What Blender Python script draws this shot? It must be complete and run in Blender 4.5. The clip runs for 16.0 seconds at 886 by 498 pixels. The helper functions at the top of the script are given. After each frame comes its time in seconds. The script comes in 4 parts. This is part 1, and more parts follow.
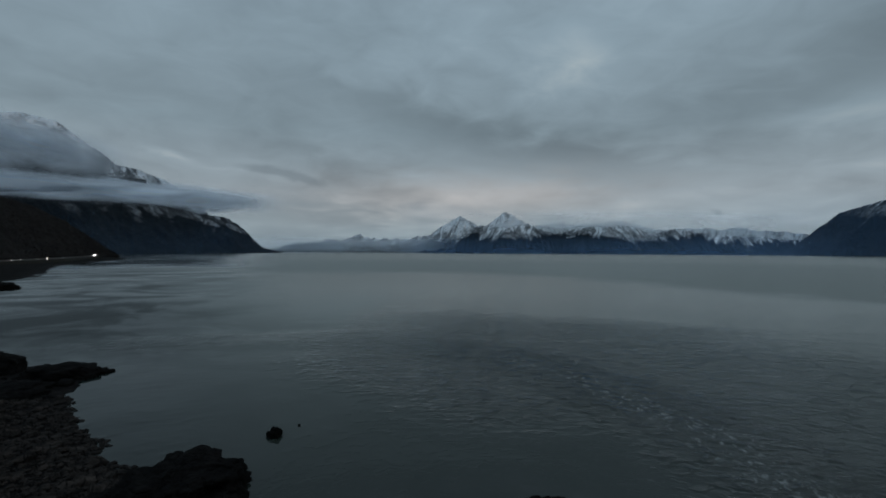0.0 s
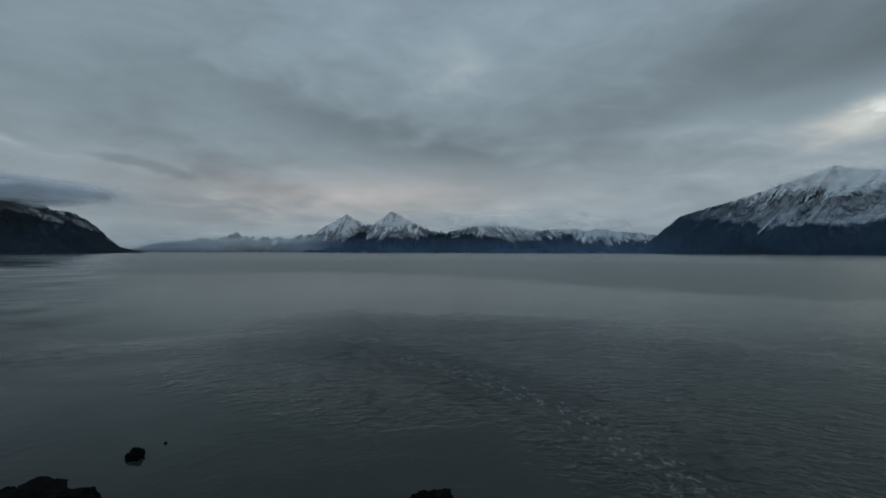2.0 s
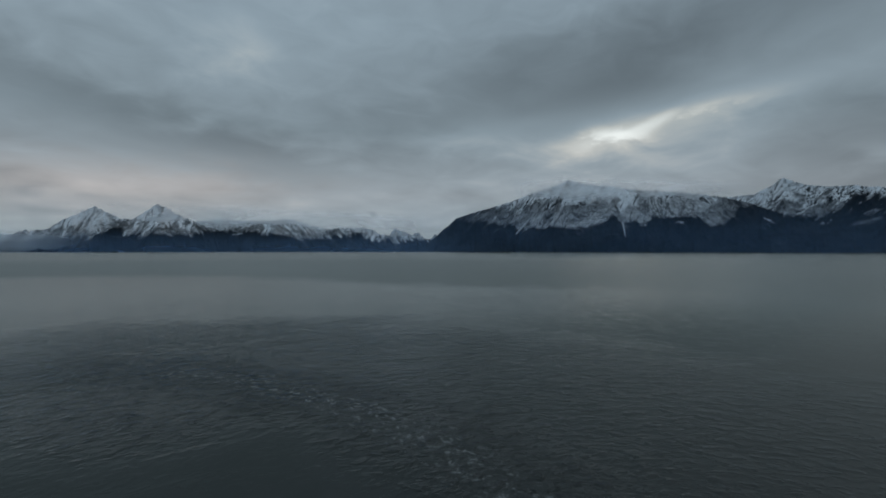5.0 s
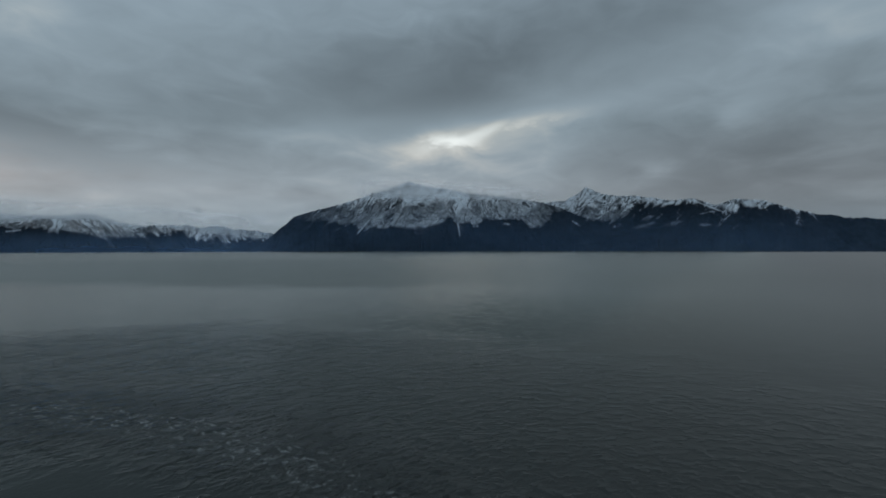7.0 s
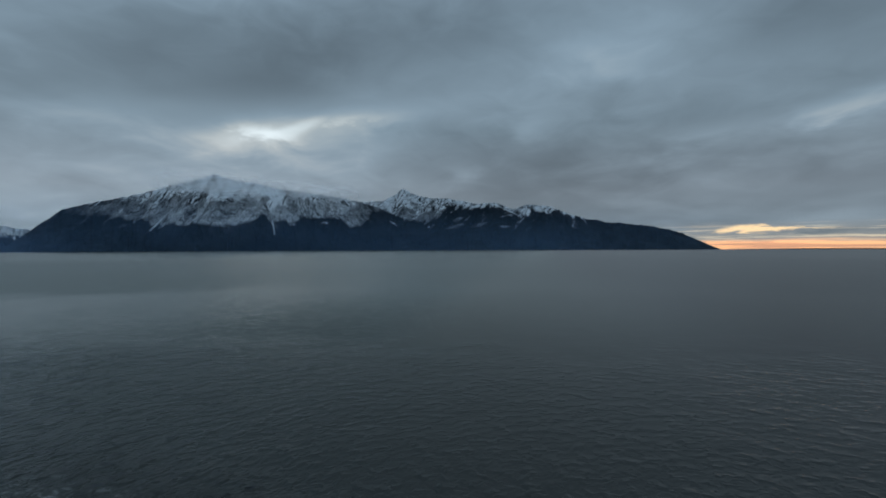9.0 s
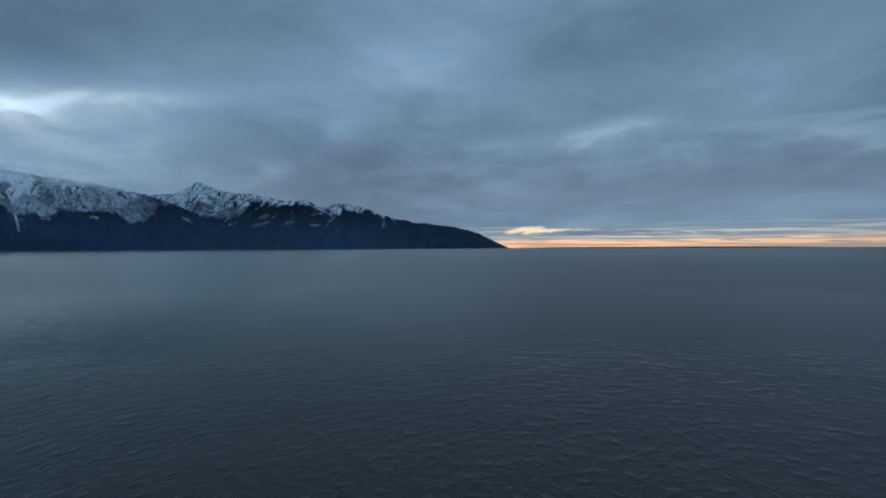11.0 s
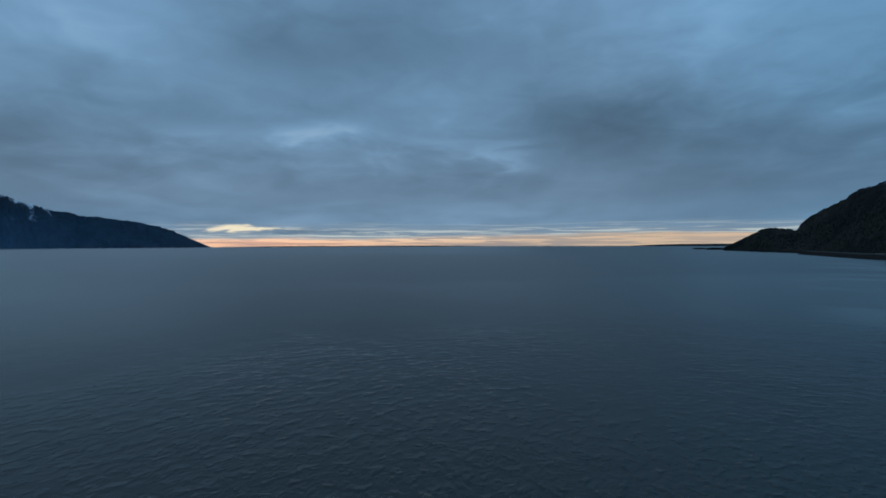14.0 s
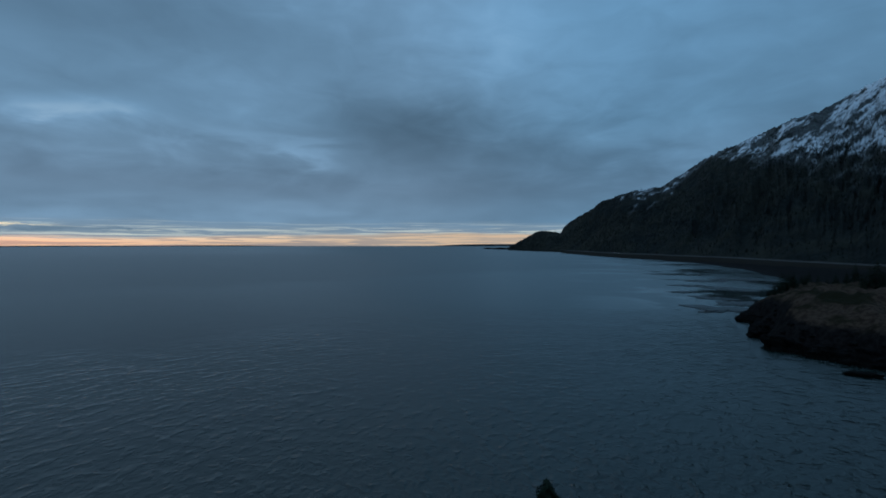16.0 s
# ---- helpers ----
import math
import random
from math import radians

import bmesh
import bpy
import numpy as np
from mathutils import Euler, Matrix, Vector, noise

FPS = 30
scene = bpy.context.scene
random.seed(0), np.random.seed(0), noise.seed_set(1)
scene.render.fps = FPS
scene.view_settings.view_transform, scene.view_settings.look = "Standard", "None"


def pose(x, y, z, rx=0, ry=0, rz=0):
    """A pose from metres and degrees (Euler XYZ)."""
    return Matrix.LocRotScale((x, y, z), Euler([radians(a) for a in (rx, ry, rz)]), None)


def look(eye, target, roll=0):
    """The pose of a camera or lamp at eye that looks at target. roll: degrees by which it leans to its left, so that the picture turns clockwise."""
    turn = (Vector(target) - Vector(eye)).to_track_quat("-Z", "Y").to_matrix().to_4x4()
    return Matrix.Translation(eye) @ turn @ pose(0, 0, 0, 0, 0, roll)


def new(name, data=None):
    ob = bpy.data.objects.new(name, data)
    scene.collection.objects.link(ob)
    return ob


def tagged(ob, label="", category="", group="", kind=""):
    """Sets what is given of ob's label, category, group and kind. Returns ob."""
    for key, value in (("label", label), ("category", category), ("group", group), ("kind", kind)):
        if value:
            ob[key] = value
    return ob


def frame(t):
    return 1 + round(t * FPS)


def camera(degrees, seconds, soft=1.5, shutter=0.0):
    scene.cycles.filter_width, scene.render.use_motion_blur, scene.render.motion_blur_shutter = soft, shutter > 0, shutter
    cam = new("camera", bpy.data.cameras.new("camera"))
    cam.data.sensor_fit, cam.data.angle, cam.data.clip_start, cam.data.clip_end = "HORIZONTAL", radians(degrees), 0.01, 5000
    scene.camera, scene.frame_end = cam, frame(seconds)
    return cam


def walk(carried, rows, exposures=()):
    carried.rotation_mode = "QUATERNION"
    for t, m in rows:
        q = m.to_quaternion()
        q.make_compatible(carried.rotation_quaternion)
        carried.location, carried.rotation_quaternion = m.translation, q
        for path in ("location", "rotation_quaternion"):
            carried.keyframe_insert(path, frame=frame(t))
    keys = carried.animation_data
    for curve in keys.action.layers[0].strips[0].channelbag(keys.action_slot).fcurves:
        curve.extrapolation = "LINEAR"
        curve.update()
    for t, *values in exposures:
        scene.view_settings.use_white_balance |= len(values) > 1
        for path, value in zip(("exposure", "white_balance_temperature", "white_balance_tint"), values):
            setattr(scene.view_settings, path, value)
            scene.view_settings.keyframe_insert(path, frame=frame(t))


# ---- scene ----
EYE = 20.0
cam = camera(84.83, 16.0, soft=1.8)
# seconds, heading clockwise from north, pitch, lean: the craft hovers and turns
TURNS = [
    (0.0, 0.00, 0.22, -0.32), (0.5, 3.11, 0.20, -0.27), (1.0, 6.36, 0.18, -0.23), (1.5, 9.75, 0.18, -0.20), (2.0, 13.28, 0.19, -0.19),
    (2.5, 17.01, 0.18, -0.17), (3.0, 20.96, 0.18, -0.14), (5.5, 42.15, 0.03, -0.01), (6.0, 46.71, 0.01, 0.02), (6.5, 51.43, 0.02, 0.05),
    (7.0, 56.30, 0.00, 0.08), (7.5, 61.38, -0.02, 0.10), (8.0, 66.64, -0.04, 0.13), (10.5, 93.95, -0.28, 0.23), (11.0, 99.47, -0.31, 0.24),
    (11.5, 105.00, -0.36, 0.23), (12.0, 110.50, -0.41, 0.20), (12.5, 116.03, -0.44, 0.19), (13.0, 121.63, -0.47, 0.18), (13.5, 127.25, -0.50, 0.18),
    (14.0, 132.81, -0.53, 0.14), (14.5, 138.39, -0.54, 0.11), (15.0, 144.00, -0.56, 0.08), (15.5, 149.64, -0.55, 0.05), (16.0, 155.27, -0.56, -0.02),
]
EXPOSURES = [(0.0, 0.0, 6320, 9.5), (3.0, 0.0, 6480, 11), (7.0, 0.0, 6450, 12), (8.2, 0.0, 6350, 11), (10.3, 0.0, 5200, 8), (11.5, -0.02, 5020, 7), (12.5, -0.03, 4860, 5), (13.5, -0.05, 4780, 4), (14.5, -0.06, 4720, 3), (16.0, -0.05, 4720, 2)]
walk(cam, [(t, pose(0, 0, EYE, 90 + pitch, lean, -heading)) for t, heading, pitch, lean in TURNS], EXPOSURES)


# ---------------------------------------------------------------- node helpers
class Net:
    """Short hand for building a node tree."""

    def __init__(self, tree):
        self.tree = tree
        tree.nodes.clear()

    def add(self, kind, inputs=None, **props):
        n = self.tree.nodes.new(kind)
        for key, value in props.items():
            setattr(n, key, value)
        for key, value in (inputs or {}).items():
            if isinstance(value, bpy.types.NodeSocket):
                self.tree.links.new(value, n.inputs[key])
            else:
                n.inputs[key].default_value = value
        return n

    def m(self, op, a, b=0.0, c=0.0, clamp=False):
        n = self.add("ShaderNodeMath", {0: a, 1: b, 2: c}, operation=op, use_clamp=clamp)
        return n.outputs[0]

    def mix(self, fac, a, b, blend="MIX"):
        n = self.add("ShaderNodeMix", {0: fac, 6: a, 7: b}, data_type="RGBA", blend_type=blend)
        return n.outputs[2]

    def ramp(self, value, lo, hi, a=0.0, b=1.0):
        n = self.add("ShaderNodeMapRange", {0: value, 1: lo, 2: hi, 3: a, 4: b}, interpolation_type="SMOOTHSTEP")
        return n.outputs[0]

    def xyz(self, x, y, z):
        return self.add("ShaderNodeCombineXYZ", {0: x, 1: y, 2: z}).outputs[0]

    def noise(self, vec, scale, detail=5.0, rough=0.55, distort=0.0):
        return self.add("ShaderNodeTexNoise", {"Vector": vec, "Scale": scale, "Detail": detail, "Roughness": rough, "Distortion": distort}).outputs[0]


def rgb(r, g, b):
    return (r, g, b, 1.0)


# ---------------------------------------------------------------- sky: an overcast evening
world = bpy.data.worlds.new("overcast_evening")
world.use_nodes = True
scene.world = world
W = Net(world.node_tree)
way = W.add("ShaderNodeTexCoord").outputs["Generated"]
sep = W.add("ShaderNodeSeparateXYZ", {0: way})
dx, dy, dz = sep.outputs
AZ = W.m("WRAP", W.m("MULTIPLY", W.m("ARCTAN2", dx, dy), 57.2958), 290.0, -70.0)
EL = W.m("MULTIPLY", W.m("ARCSINE", dz), 57.2958)
up = W.m("ADD", W.m("MAXIMUM", dz, 0.0), 0.16)
deck = W.xyz(W.m("DIVIDE", dx, up), W.m("DIVIDE", dy, up), 0.0)
n_big = W.noise(deck, 0.8, 2.5, 0.45, 0.5)
n_mid = W.noise(deck, 2.2, 4.0, 0.5, 0.5)
n_fine = W.noise(W.xyz(W.m("MULTIPLY", AZ, 0.17), W.m("MULTIPLY", EL, 0.40), 2.0), 1.0, 5.0, 0.52, 0.7)
streaks = W.noise(W.xyz(W.m("MULTIPLY", AZ, 0.10), W.m("MULTIPLY", EL, 1.1), 0.0), 1.0, 5.0, 0.55, 0.4)
warp_a = W.m("MULTIPLY", W.m("SUBTRACT", n_mid, 0.5), 16.0)
warp_e = W.m("ADD", W.m("MULTIPLY", W.m("SUBTRACT", n_fine, 0.5), 2.2), W.m("MULTIPLY", W.m("SUBTRACT", n_mid, 0.5), 3.0))
AZW, ELW = W.m("ADD", AZ, warp_a), W.m("ADD", EL, warp_e)


def cloud(az, el, a, b, turn=0.0, az_in=AZW, el_in=ELW):
    """A soft elongated cloud: 1 in its middle, 0 away from it. Degrees; turn raises its far end."""
    c, s = math.cos(radians(turn)), math.sin(radians(turn))
    u, v = W.m("SUBTRACT", az_in, az), W.m("SUBTRACT", el_in, el)
    p = W.m("DIVIDE", W.m("ADD", W.m("MULTIPLY", u, c), W.m("MULTIPLY", v, s)), a)
    q = W.m("DIVIDE", W.m("SUBTRACT", W.m("MULTIPLY", v, c), W.m("MULTIPLY", u, s)), b)
    return W.m("EXPONENT", W.m("MULTIPLY", W.m("ADD", W.m("MULTIPLY", p, p), W.m("MULTIPLY", q, q)), -1.0))


# heading, height, half width, half height, turn, how much lighter or darker (in e-folds)
CLOUDS = [
    (22, 14, 44, 26, 0, 0.26), (15, 21, 6, 3, 0, 0.22), (-42, 14, 20, 12, 0, 0.26), (0, 14.5, 14, 2.6, -14, -0.22), (18, 10.8, 14, 2.2, -8, -0.22),
    (34, 14.5, 10, 2.6, 0, -0.20), (40, 10, 12, 2.0, -4, -0.16), (52, 19.8, 14, 4.8, 8, -0.38), (64, 20.5, 9, 3.2, 16, -0.22), (76, 24, 14, 3.5, 5, -0.26),
    (57, 12.2, 4.5, 1.7, 10, 0.40), (67, 14.6, 6, 1.4, 8, 0.30), (59, 11, 12, 3.6, 8, 0.22), (89.5, 13.7, 3, 1.8, 10, 0.26), (79, 8.4, 3, 1.3, 10, 0.28),
    (88, 10, 16, 5, 0, -0.14), (78, 15.5, 8, 2, 10, 0.16),
    (119, 12.7, 5, 1.1, 6, 0.46), (107, 11.6, 4, 1.0, 4, 0.22), (131, 11.4, 6, 1.2, -4, 0.20), (128, 6.5, 30, 2.6, 0, -0.24), (101, 17, 9, 3, 5, 0.14),
    (140, 10.1, 4.5, 0.9, -14, 0.34), (149.5, 13.2, 8, 3.4, -12, -0.29), (138, 17, 8, 3, -10, 0.12), (161, 22, 7, 6, 0, 0.22), (186, 18, 14, 8, 0, 0.06),
    (173, 7, 11, 5, 0, -0.30), (97, 21, 9, 3, 0, 0.16), (114, 21, 10, 3, 5, -0.26), (130, 25, 14, 4, -8, -0.16),
    (90, 5, 12, 5, 0, -0.30), (157, 10, 13, 6, 0, -0.28), (68, 11, 7, 4, 0, 0.18), (43, 13, 9, 5, 0, 0.20), (-14, 6, 8, 5, 0, -0.14), (59, 12.5, 8, 2.8, 6, 0.18), (166, 21, 20, 8, 0, 0.16),
]
shade = W.m("MULTIPLY", W.m("SUBTRACT", n_big, 0.5), 0.60)
shade = W.m("ADD", shade, W.m("MULTIPLY", W.m("SUBTRACT", n_mid, 0.5), 0.40))
shade = W.m("ADD", shade, W.m("MULTIPLY", W.m("SUBTRACT", n_fine, 0.5), 0.34))
for az, el, a, b, turn, amount in CLOUDS:
    body = cloud(az, el, a, b, turn)
    if amount < -0.3 and a > 5:
        body = W.ramp(body, 0.08, 0.80)
    shade = W.m("MULTIPLY_ADD", body, amount, shade)
n_puff = W.noise(W.xyz(W.m("MULTIPLY", AZ, 0.42), W.m("MULTIPLY", EL, 0.75), 7.0), 1.0, 4.0, 0.55, 0.4)
curl_a = W.m("ADD", AZ, W.m("MULTIPLY", W.m("SUBTRACT", n_puff, 0.5), 4.0))
curl_e = W.m("ADD", EL, W.m("MULTIPLY", W.m("SUBTRACT", n_puff, 0.5), 2.2))
gap = W.m("ADD", cloud(61.6, 13.7, 3.0, 0.75, 22, curl_a, curl_e), cloud(57.4, 12.6, 4.6, 1.0, -6, curl_a, curl_e))
gap = W.m("MAXIMUM", gap, W.m("MULTIPLY", cloud(66.5, 14.6, 5.0, 0.7, 8, curl_a, curl_e), 0.6))
sharp = W.m("MULTIPLY", W.ramp(W.m("MULTIPLY_ADD", W.m("SUBTRACT", n_puff, 0.5), 0.9, gap), 0.20, 1.20), 0.42)
streak_a = W.m("ADD", AZ, W.m("MULTIPLY", W.m("SUBTRACT", n_puff, 0.5), 1.2))
streak_e = W.m("ADD", EL, W.m("MULTIPLY", W.m("SUBTRACT", n_puff, 0.5), 0.6))
sharp = W.m("MULTIPLY_ADD", cloud(-29.4, 9.7, 2.2, 0.36, -14, streak_a, streak_e), 0.22, sharp)
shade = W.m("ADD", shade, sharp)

grey = W.add("ShaderNodeValToRGB", {0: W.m("DIVIDE", EL, 45.0)})
stops = grey.color_ramp.elements
stops[0].position, stops[0].color = 0.0, rgb(0.235, 0.286, 0.310)
stops[1].position, stops[1].color = 1.0, rgb(0.37, 0.465, 0.55)
for position, colour in ((0.14, rgb(0.230, 0.270, 0.295)), (0.30, rgb(0.178, 0.228, 0.258)), (0.55, rgb(0.195, 0.255, 0.295)), (0.85, rgb(0.205, 0.268, 0.312))):
    stop = stops.new(position)
    stop.color = colour
overcast = W.mix(1.0, grey.outputs[0], W.add("ShaderNodeCombineColor", {0: W.m("EXPONENT", shade), 1: W.m("EXPONENT", shade), 2: W.m("EXPONENT", shade)}).outputs[0], "MULTIPLY")
# thinner cloud lets warmer light through
overcast = W.mix(W.ramp(shade, 0.25, 0.75), overcast, W.mix(1.0, overcast, rgb(1.26, 1.07, 0.92), "MULTIPLY"))
# the deck is thicker and bluer in the west
overcast = W.mix(W.ramp(AZ, 148.0, 178.0), overcast, W.mix(1.0, overcast, rgb(0.90, 1.0, 1.05), "MULTIPLY"))
# the reddish light under the deck over the far peaks
blush = W.m("MULTIPLY", cloud(3, 6.2, 17, 2.6, 0), 1.0)
overcast = W.mix(blush, overcast, W.mix(1.0, overcast, rgb(1.38, 1.18, 1.08), "MULTIPLY"))
# the open strip over the western horizon, where the evening shows below the deck
edge = W.m("ADD", W.m("MULTIPLY", W.m("SUBTRACT", streaks, 0.5), 0.9), EL)
lid = W.ramp(AZ, 112.0, 155.0, 0.72, 1.30)
reach = W.m("MULTIPLY", W.ramp(AZ, 97.0, 107.0), W.m("SUBTRACT", 1.0, W.ramp(AZ, 176.0, 200.0)))
open_strip = W.m("MULTIPLY", W.m("SUBTRACT", 1.0, W.ramp(W.m("SUBTRACT", edge, lid), -0.30, 0.12)), reach)
bars = W.noise(W.xyz(W.m("MULTIPLY", AZ, 0.10), W.m("MULTIPLY", EL, 3.6), 4.0), 1.0, 5.0, 0.55, 0.8)
thin = W.m("MULTIPLY", W.m("SUBTRACT", 1.0, W.ramp(edge, 1.1, 2.8)), reach)
thin_light = W.mix(W.ramp(bars, 0.48, 0.60), rgb(0.28, 0.28, 0.26), rgb(0.78, 0.64, 0.43))
overcast = W.mix(W.m("MULTIPLY", thin, 0.85), overcast, thin_light)
bar_mask = W.ramp(bars, 0.45, 0.56)
glow = W.mix(W.ramp(EL, 0.0, 1.2), rgb(1.05, 0.60, 0.30), rgb(1.05, 0.74, 0.44))
glow = W.mix(W.ramp(AZ, 122.0, 158.0), glow, rgb(0.88, 0.53, 0.28))
glow = W.mix(W.m("MULTIPLY", bar_mask, W.ramp(AZ, 135.0, 165.0, 0.8, 0.45)), glow, rgb(0.34, 0.28, 0.23))
clear = W.add("ShaderNodeTexSky", sky_type="NISHITA", sun_disc=False, sun_elevation=radians(1.0), sun_rotation=radians(112), altitude=20.0)
clear_light = W.mix(1.0, clear.outputs[0], rgb(0.10, 0.10, 0.10), "MULTIPLY")
open_sky = W.mix(0.15, glow, clear_light)
sky = W.mix(open_strip, overcast, open_sky)
n_rag = W.noise(W.xyz(W.m("MULTIPLY", AZ, 0.55), W.m("MULTIPLY", EL, 2.2), 11.0), 1.0, 4.0, 0.6, 0.5)
ragged_a = W.m("ADD", AZ, W.m("MULTIPLY", W.m("SUBTRACT", n_rag, 0.5), 5.0))
ragged_e = W.m("ADD", EL, W.m("MULTIPLY", W.m("SUBTRACT", n_rag, 0.5), 1.2))
spot = W.ramp(W.m("ADD", cloud(109.8, 1.80, 2.6, 0.46, 0, ragged_a, ragged_e), W.m("MULTIPLY", cloud(113.5, 1.75, 5.0, 0.14, 0, ragged_a, ragged_e), 0.6)), 0.25, 0.8)
sky = W.mix(spot, sky, rgb(1.15, 0.80, 0.42))
soft_a = W.m("ADD", AZ, W.m("MULTIPLY", W.m("SUBTRACT", n_fine, 0.5), 5.0))
soft_e = W.m("ADD", EL, W.m("MULTIPLY", W.m("SUBTRACT", W.noise(deck, 14.0, 4.0, 0.6), 0.5), 0.9))
wisp = W.m("ADD", cloud(-20.2, 8.9, 3.0, 0.50, -3, streak_a, streak_e), cloud(-16.0, 8.0, 2.4, 0.60, -12, streak_a, streak_e))
sky = W.mix(W.m("MULTIPLY", W.ramp(wisp, 0.15, 0.9), 0.42), sky, rgb(0.12, 0.15, 0.17))
puff = cloud(28.9, 4.05, 0.8, 0.30, -10, soft_a, soft_e)
sky = W.mix(W.m("MULTIPLY", W.ramp(puff, 0.2, 0.8), 0.45), sky, rgb(0.12, 0.15, 0.17))
dark_bar = W.m("ADD", cloud(115.5, 1.5, 2.8, 0.24, 0, ragged_a, ragged_e), cloud(121.6, 1.5, 2.4, 0.14, 0, ragged_a, ragged_e))
sky = W.mix(W.m("MULTIPLY", dark_bar, 0.85, clamp=True), sky, rgb(0.16, 0.19, 0.20))
back = W.add("ShaderNodeBackground", {0: sky, 1: 1.0})
W.tree.links.new(back.outputs[0], W.add("ShaderNodeOutputWorld").inputs[0])

sun = new("evening_sun", bpy.data.lights.new("evening_sun", "SUN"))
sun.data.energy, sun.data.angle, sun.data.color = 0.10, radians(75), (1.0, 0.92, 0.84)
sun.matrix_world = look((0, 0, 0), (-math.sin(radians(112)), -math.cos(radians(112)), -1.0))


# ---------------------------------------------------------------- materials
def material(name):
    mat = bpy.data.materials.new(name)
    mat.use_nodes = True
    return mat, Net(mat.node_tree)


def finish(net, colour, rough, bump=None, strength=0.5, distance=1.0, spec=0.3, normal=None):
    ins = {"Base Color": colour, "Roughness": rough, "Specular IOR Level": spec}
    if bump is not None:
        ins["Normal"] = net.add("ShaderNodeBump", {"Height": bump, "Strength": strength, "Distance": distance}).outputs[0]
    bsdf = net.add("ShaderNodeBsdfPrincipled", ins)
    net.tree.links.new(bsdf.outputs[0], net.add("ShaderNodeOutputMaterial").inputs[0])
    return bsdf


def place_of(net):
    return net.add("ShaderNodeNewGeometry").outputs["Position"]


def water_material():
    mat, n = material("silty_sea_water")
    p = place_of(n)
    s = n.add("ShaderNodeSeparateXYZ", {0: p}).outputs
    dist = n.m("SQRT", n.m("ADD", n.m("MULTIPLY", s[0], s[0]), n.m("MULTIPLY", s[1], s[1])))
    side = n.m("DIVIDE", s[0], n.m("MAXIMUM", dist, 1.0))
    ahead = n.m("DIVIDE", s[1], n.m("MAXIMUM", dist, 1.0))
    # a tidal rip that bends round the point
    cx, cy = n.m("ADD", s[0], 35.0), n.m("SUBTRACT", s[1], 45.0)
    ring = n.m("SQRT", n.m("ADD", n.m("MULTIPLY", cx, cx), n.m("MULTIPLY", cy, cy)))
    wob = n.m("MULTIPLY", n.m("SUBTRACT", n.noise(p, 0.05, 4.0, 0.6), 0.5), 14.0)
    drift = n.noise(n.xyz(n.m("MULTIPLY", s[0], 0.35), s[1], 0.0), 0.022, 4.0, 0.55, 0.8)
    off = n.m("ABSOLUTE", n.m("SUBTRACT", n.m("ADD", ring, wob), 65.0))
    rip = n.m("MULTIPLY", n.ramp(off, 14.0, 2.0), n.m("MULTIPLY", n.ramp(s[0], -30.0, 10.0, 0.35, 1.0), n.ramp(s[1], -5.0, 25.0)))
    # the tide runs fast round the point and is choppy there; the water behind the rock and the far water lie smoother
    edge = n.m("ADD", n.m("MULTIPLY_ADD", n.m("MULTIPLY", ahead, ahead), 60.0, 92.0), n.m("ADD", n.m("MULTIPLY", wob, 2.4), n.m("MULTIPLY", n.m("SUBTRACT", drift, 0.5), 70.0)))
    swift = n.ramp(n.m("DIVIDE", dist, edge), 1.18, 0.78)
    bent = n.m("ADD", ring, wob)
    inner = n.m("MAXIMUM", n.ramp(bent, 54.0, 68.0), n.m("MULTIPLY", n.ramp(bent, 26.0, 46.0), n.ramp(s[1], 48.0, 64.0)))
    inner = n.m("MULTIPLY", inner, n.m("MAXIMUM", n.ramp(s[0], -36.0, -8.0), n.ramp(s[1], 20.0, 0.0)))
    inner = n.m("MULTIPLY_ADD", inner, 0.95, 0.05)
    west_water = n.m("MULTIPLY", n.ramp(s[1], 130.0, -10.0), n.ramp(s[0], -40.0, 40.0))
    rough_zone = n.m("MULTIPLY", n.m("MULTIPLY", inner, n.m("MULTIPLY_ADD", swift, 0.76, 0.24)), n.ramp(drift, 0.36, 0.56, 0.75, 1.0))
    rough_zone = n.m("MULTIPLY", rough_zone, n.m("MULTIPLY", n.m("MULTIPLY_ADD", west_water, -0.62, 1.0), n.ramp(ahead, -0.70, -0.97, 1.0, 0.62)))
    # wind ripples, wavelets and chop; crests wrap round the headland
    hx, hy = n.m("ADD", s[0], 8.0), n.m("ADD", s[1], 12.0)
    turn = n.m("ARCTAN2", hy, hx)
    out = n.m("SQRT", n.m("ADD", n.m("MULTIPLY", hx, hx), n.m("MULTIPLY", hy, hy)))
    q = n.xyz(n.m("MULTIPLY_ADD", turn, 9.0, out), n.m("MULTIPLY", turn, 50.0), 0.0)
    w1 = n.noise(q, 0.85, 3.0, 0.5, 0.2)
    peaks = n.ramp(n.noise(q, 0.62, 2.0, 0.5, 0.2), 0.46, 0.78)
    w2 = n.noise(q, 0.17, 3.0, 0.5, 0.4)
    w3 = n.noise(p, 2.2, 3.0, 0.6, 0.2)
    h = n.m("ADD", n.m("MULTIPLY", w1, 0.42), n.m("ADD", n.m("MULTIPLY", w2, 0.55), n.m("MULTIPLY", w3, 0.16)))
    h = n.m("MULTIPLY_ADD", peaks, 0.30, h)
    # calm lanes in both bays mirror the dark slopes above them
    east_bay = n.m("MULTIPLY", n.ramp(side, -0.30, -0.44), n.ramp(dist, 150.0, 260.0))
    west_bay = n.m("MULTIPLY", n.m("MULTIPLY", n.ramp(s[1], -130.0, -190.0), n.ramp(side, 0.22, 0.02)), n.ramp(ahead, -0.8, -0.95))
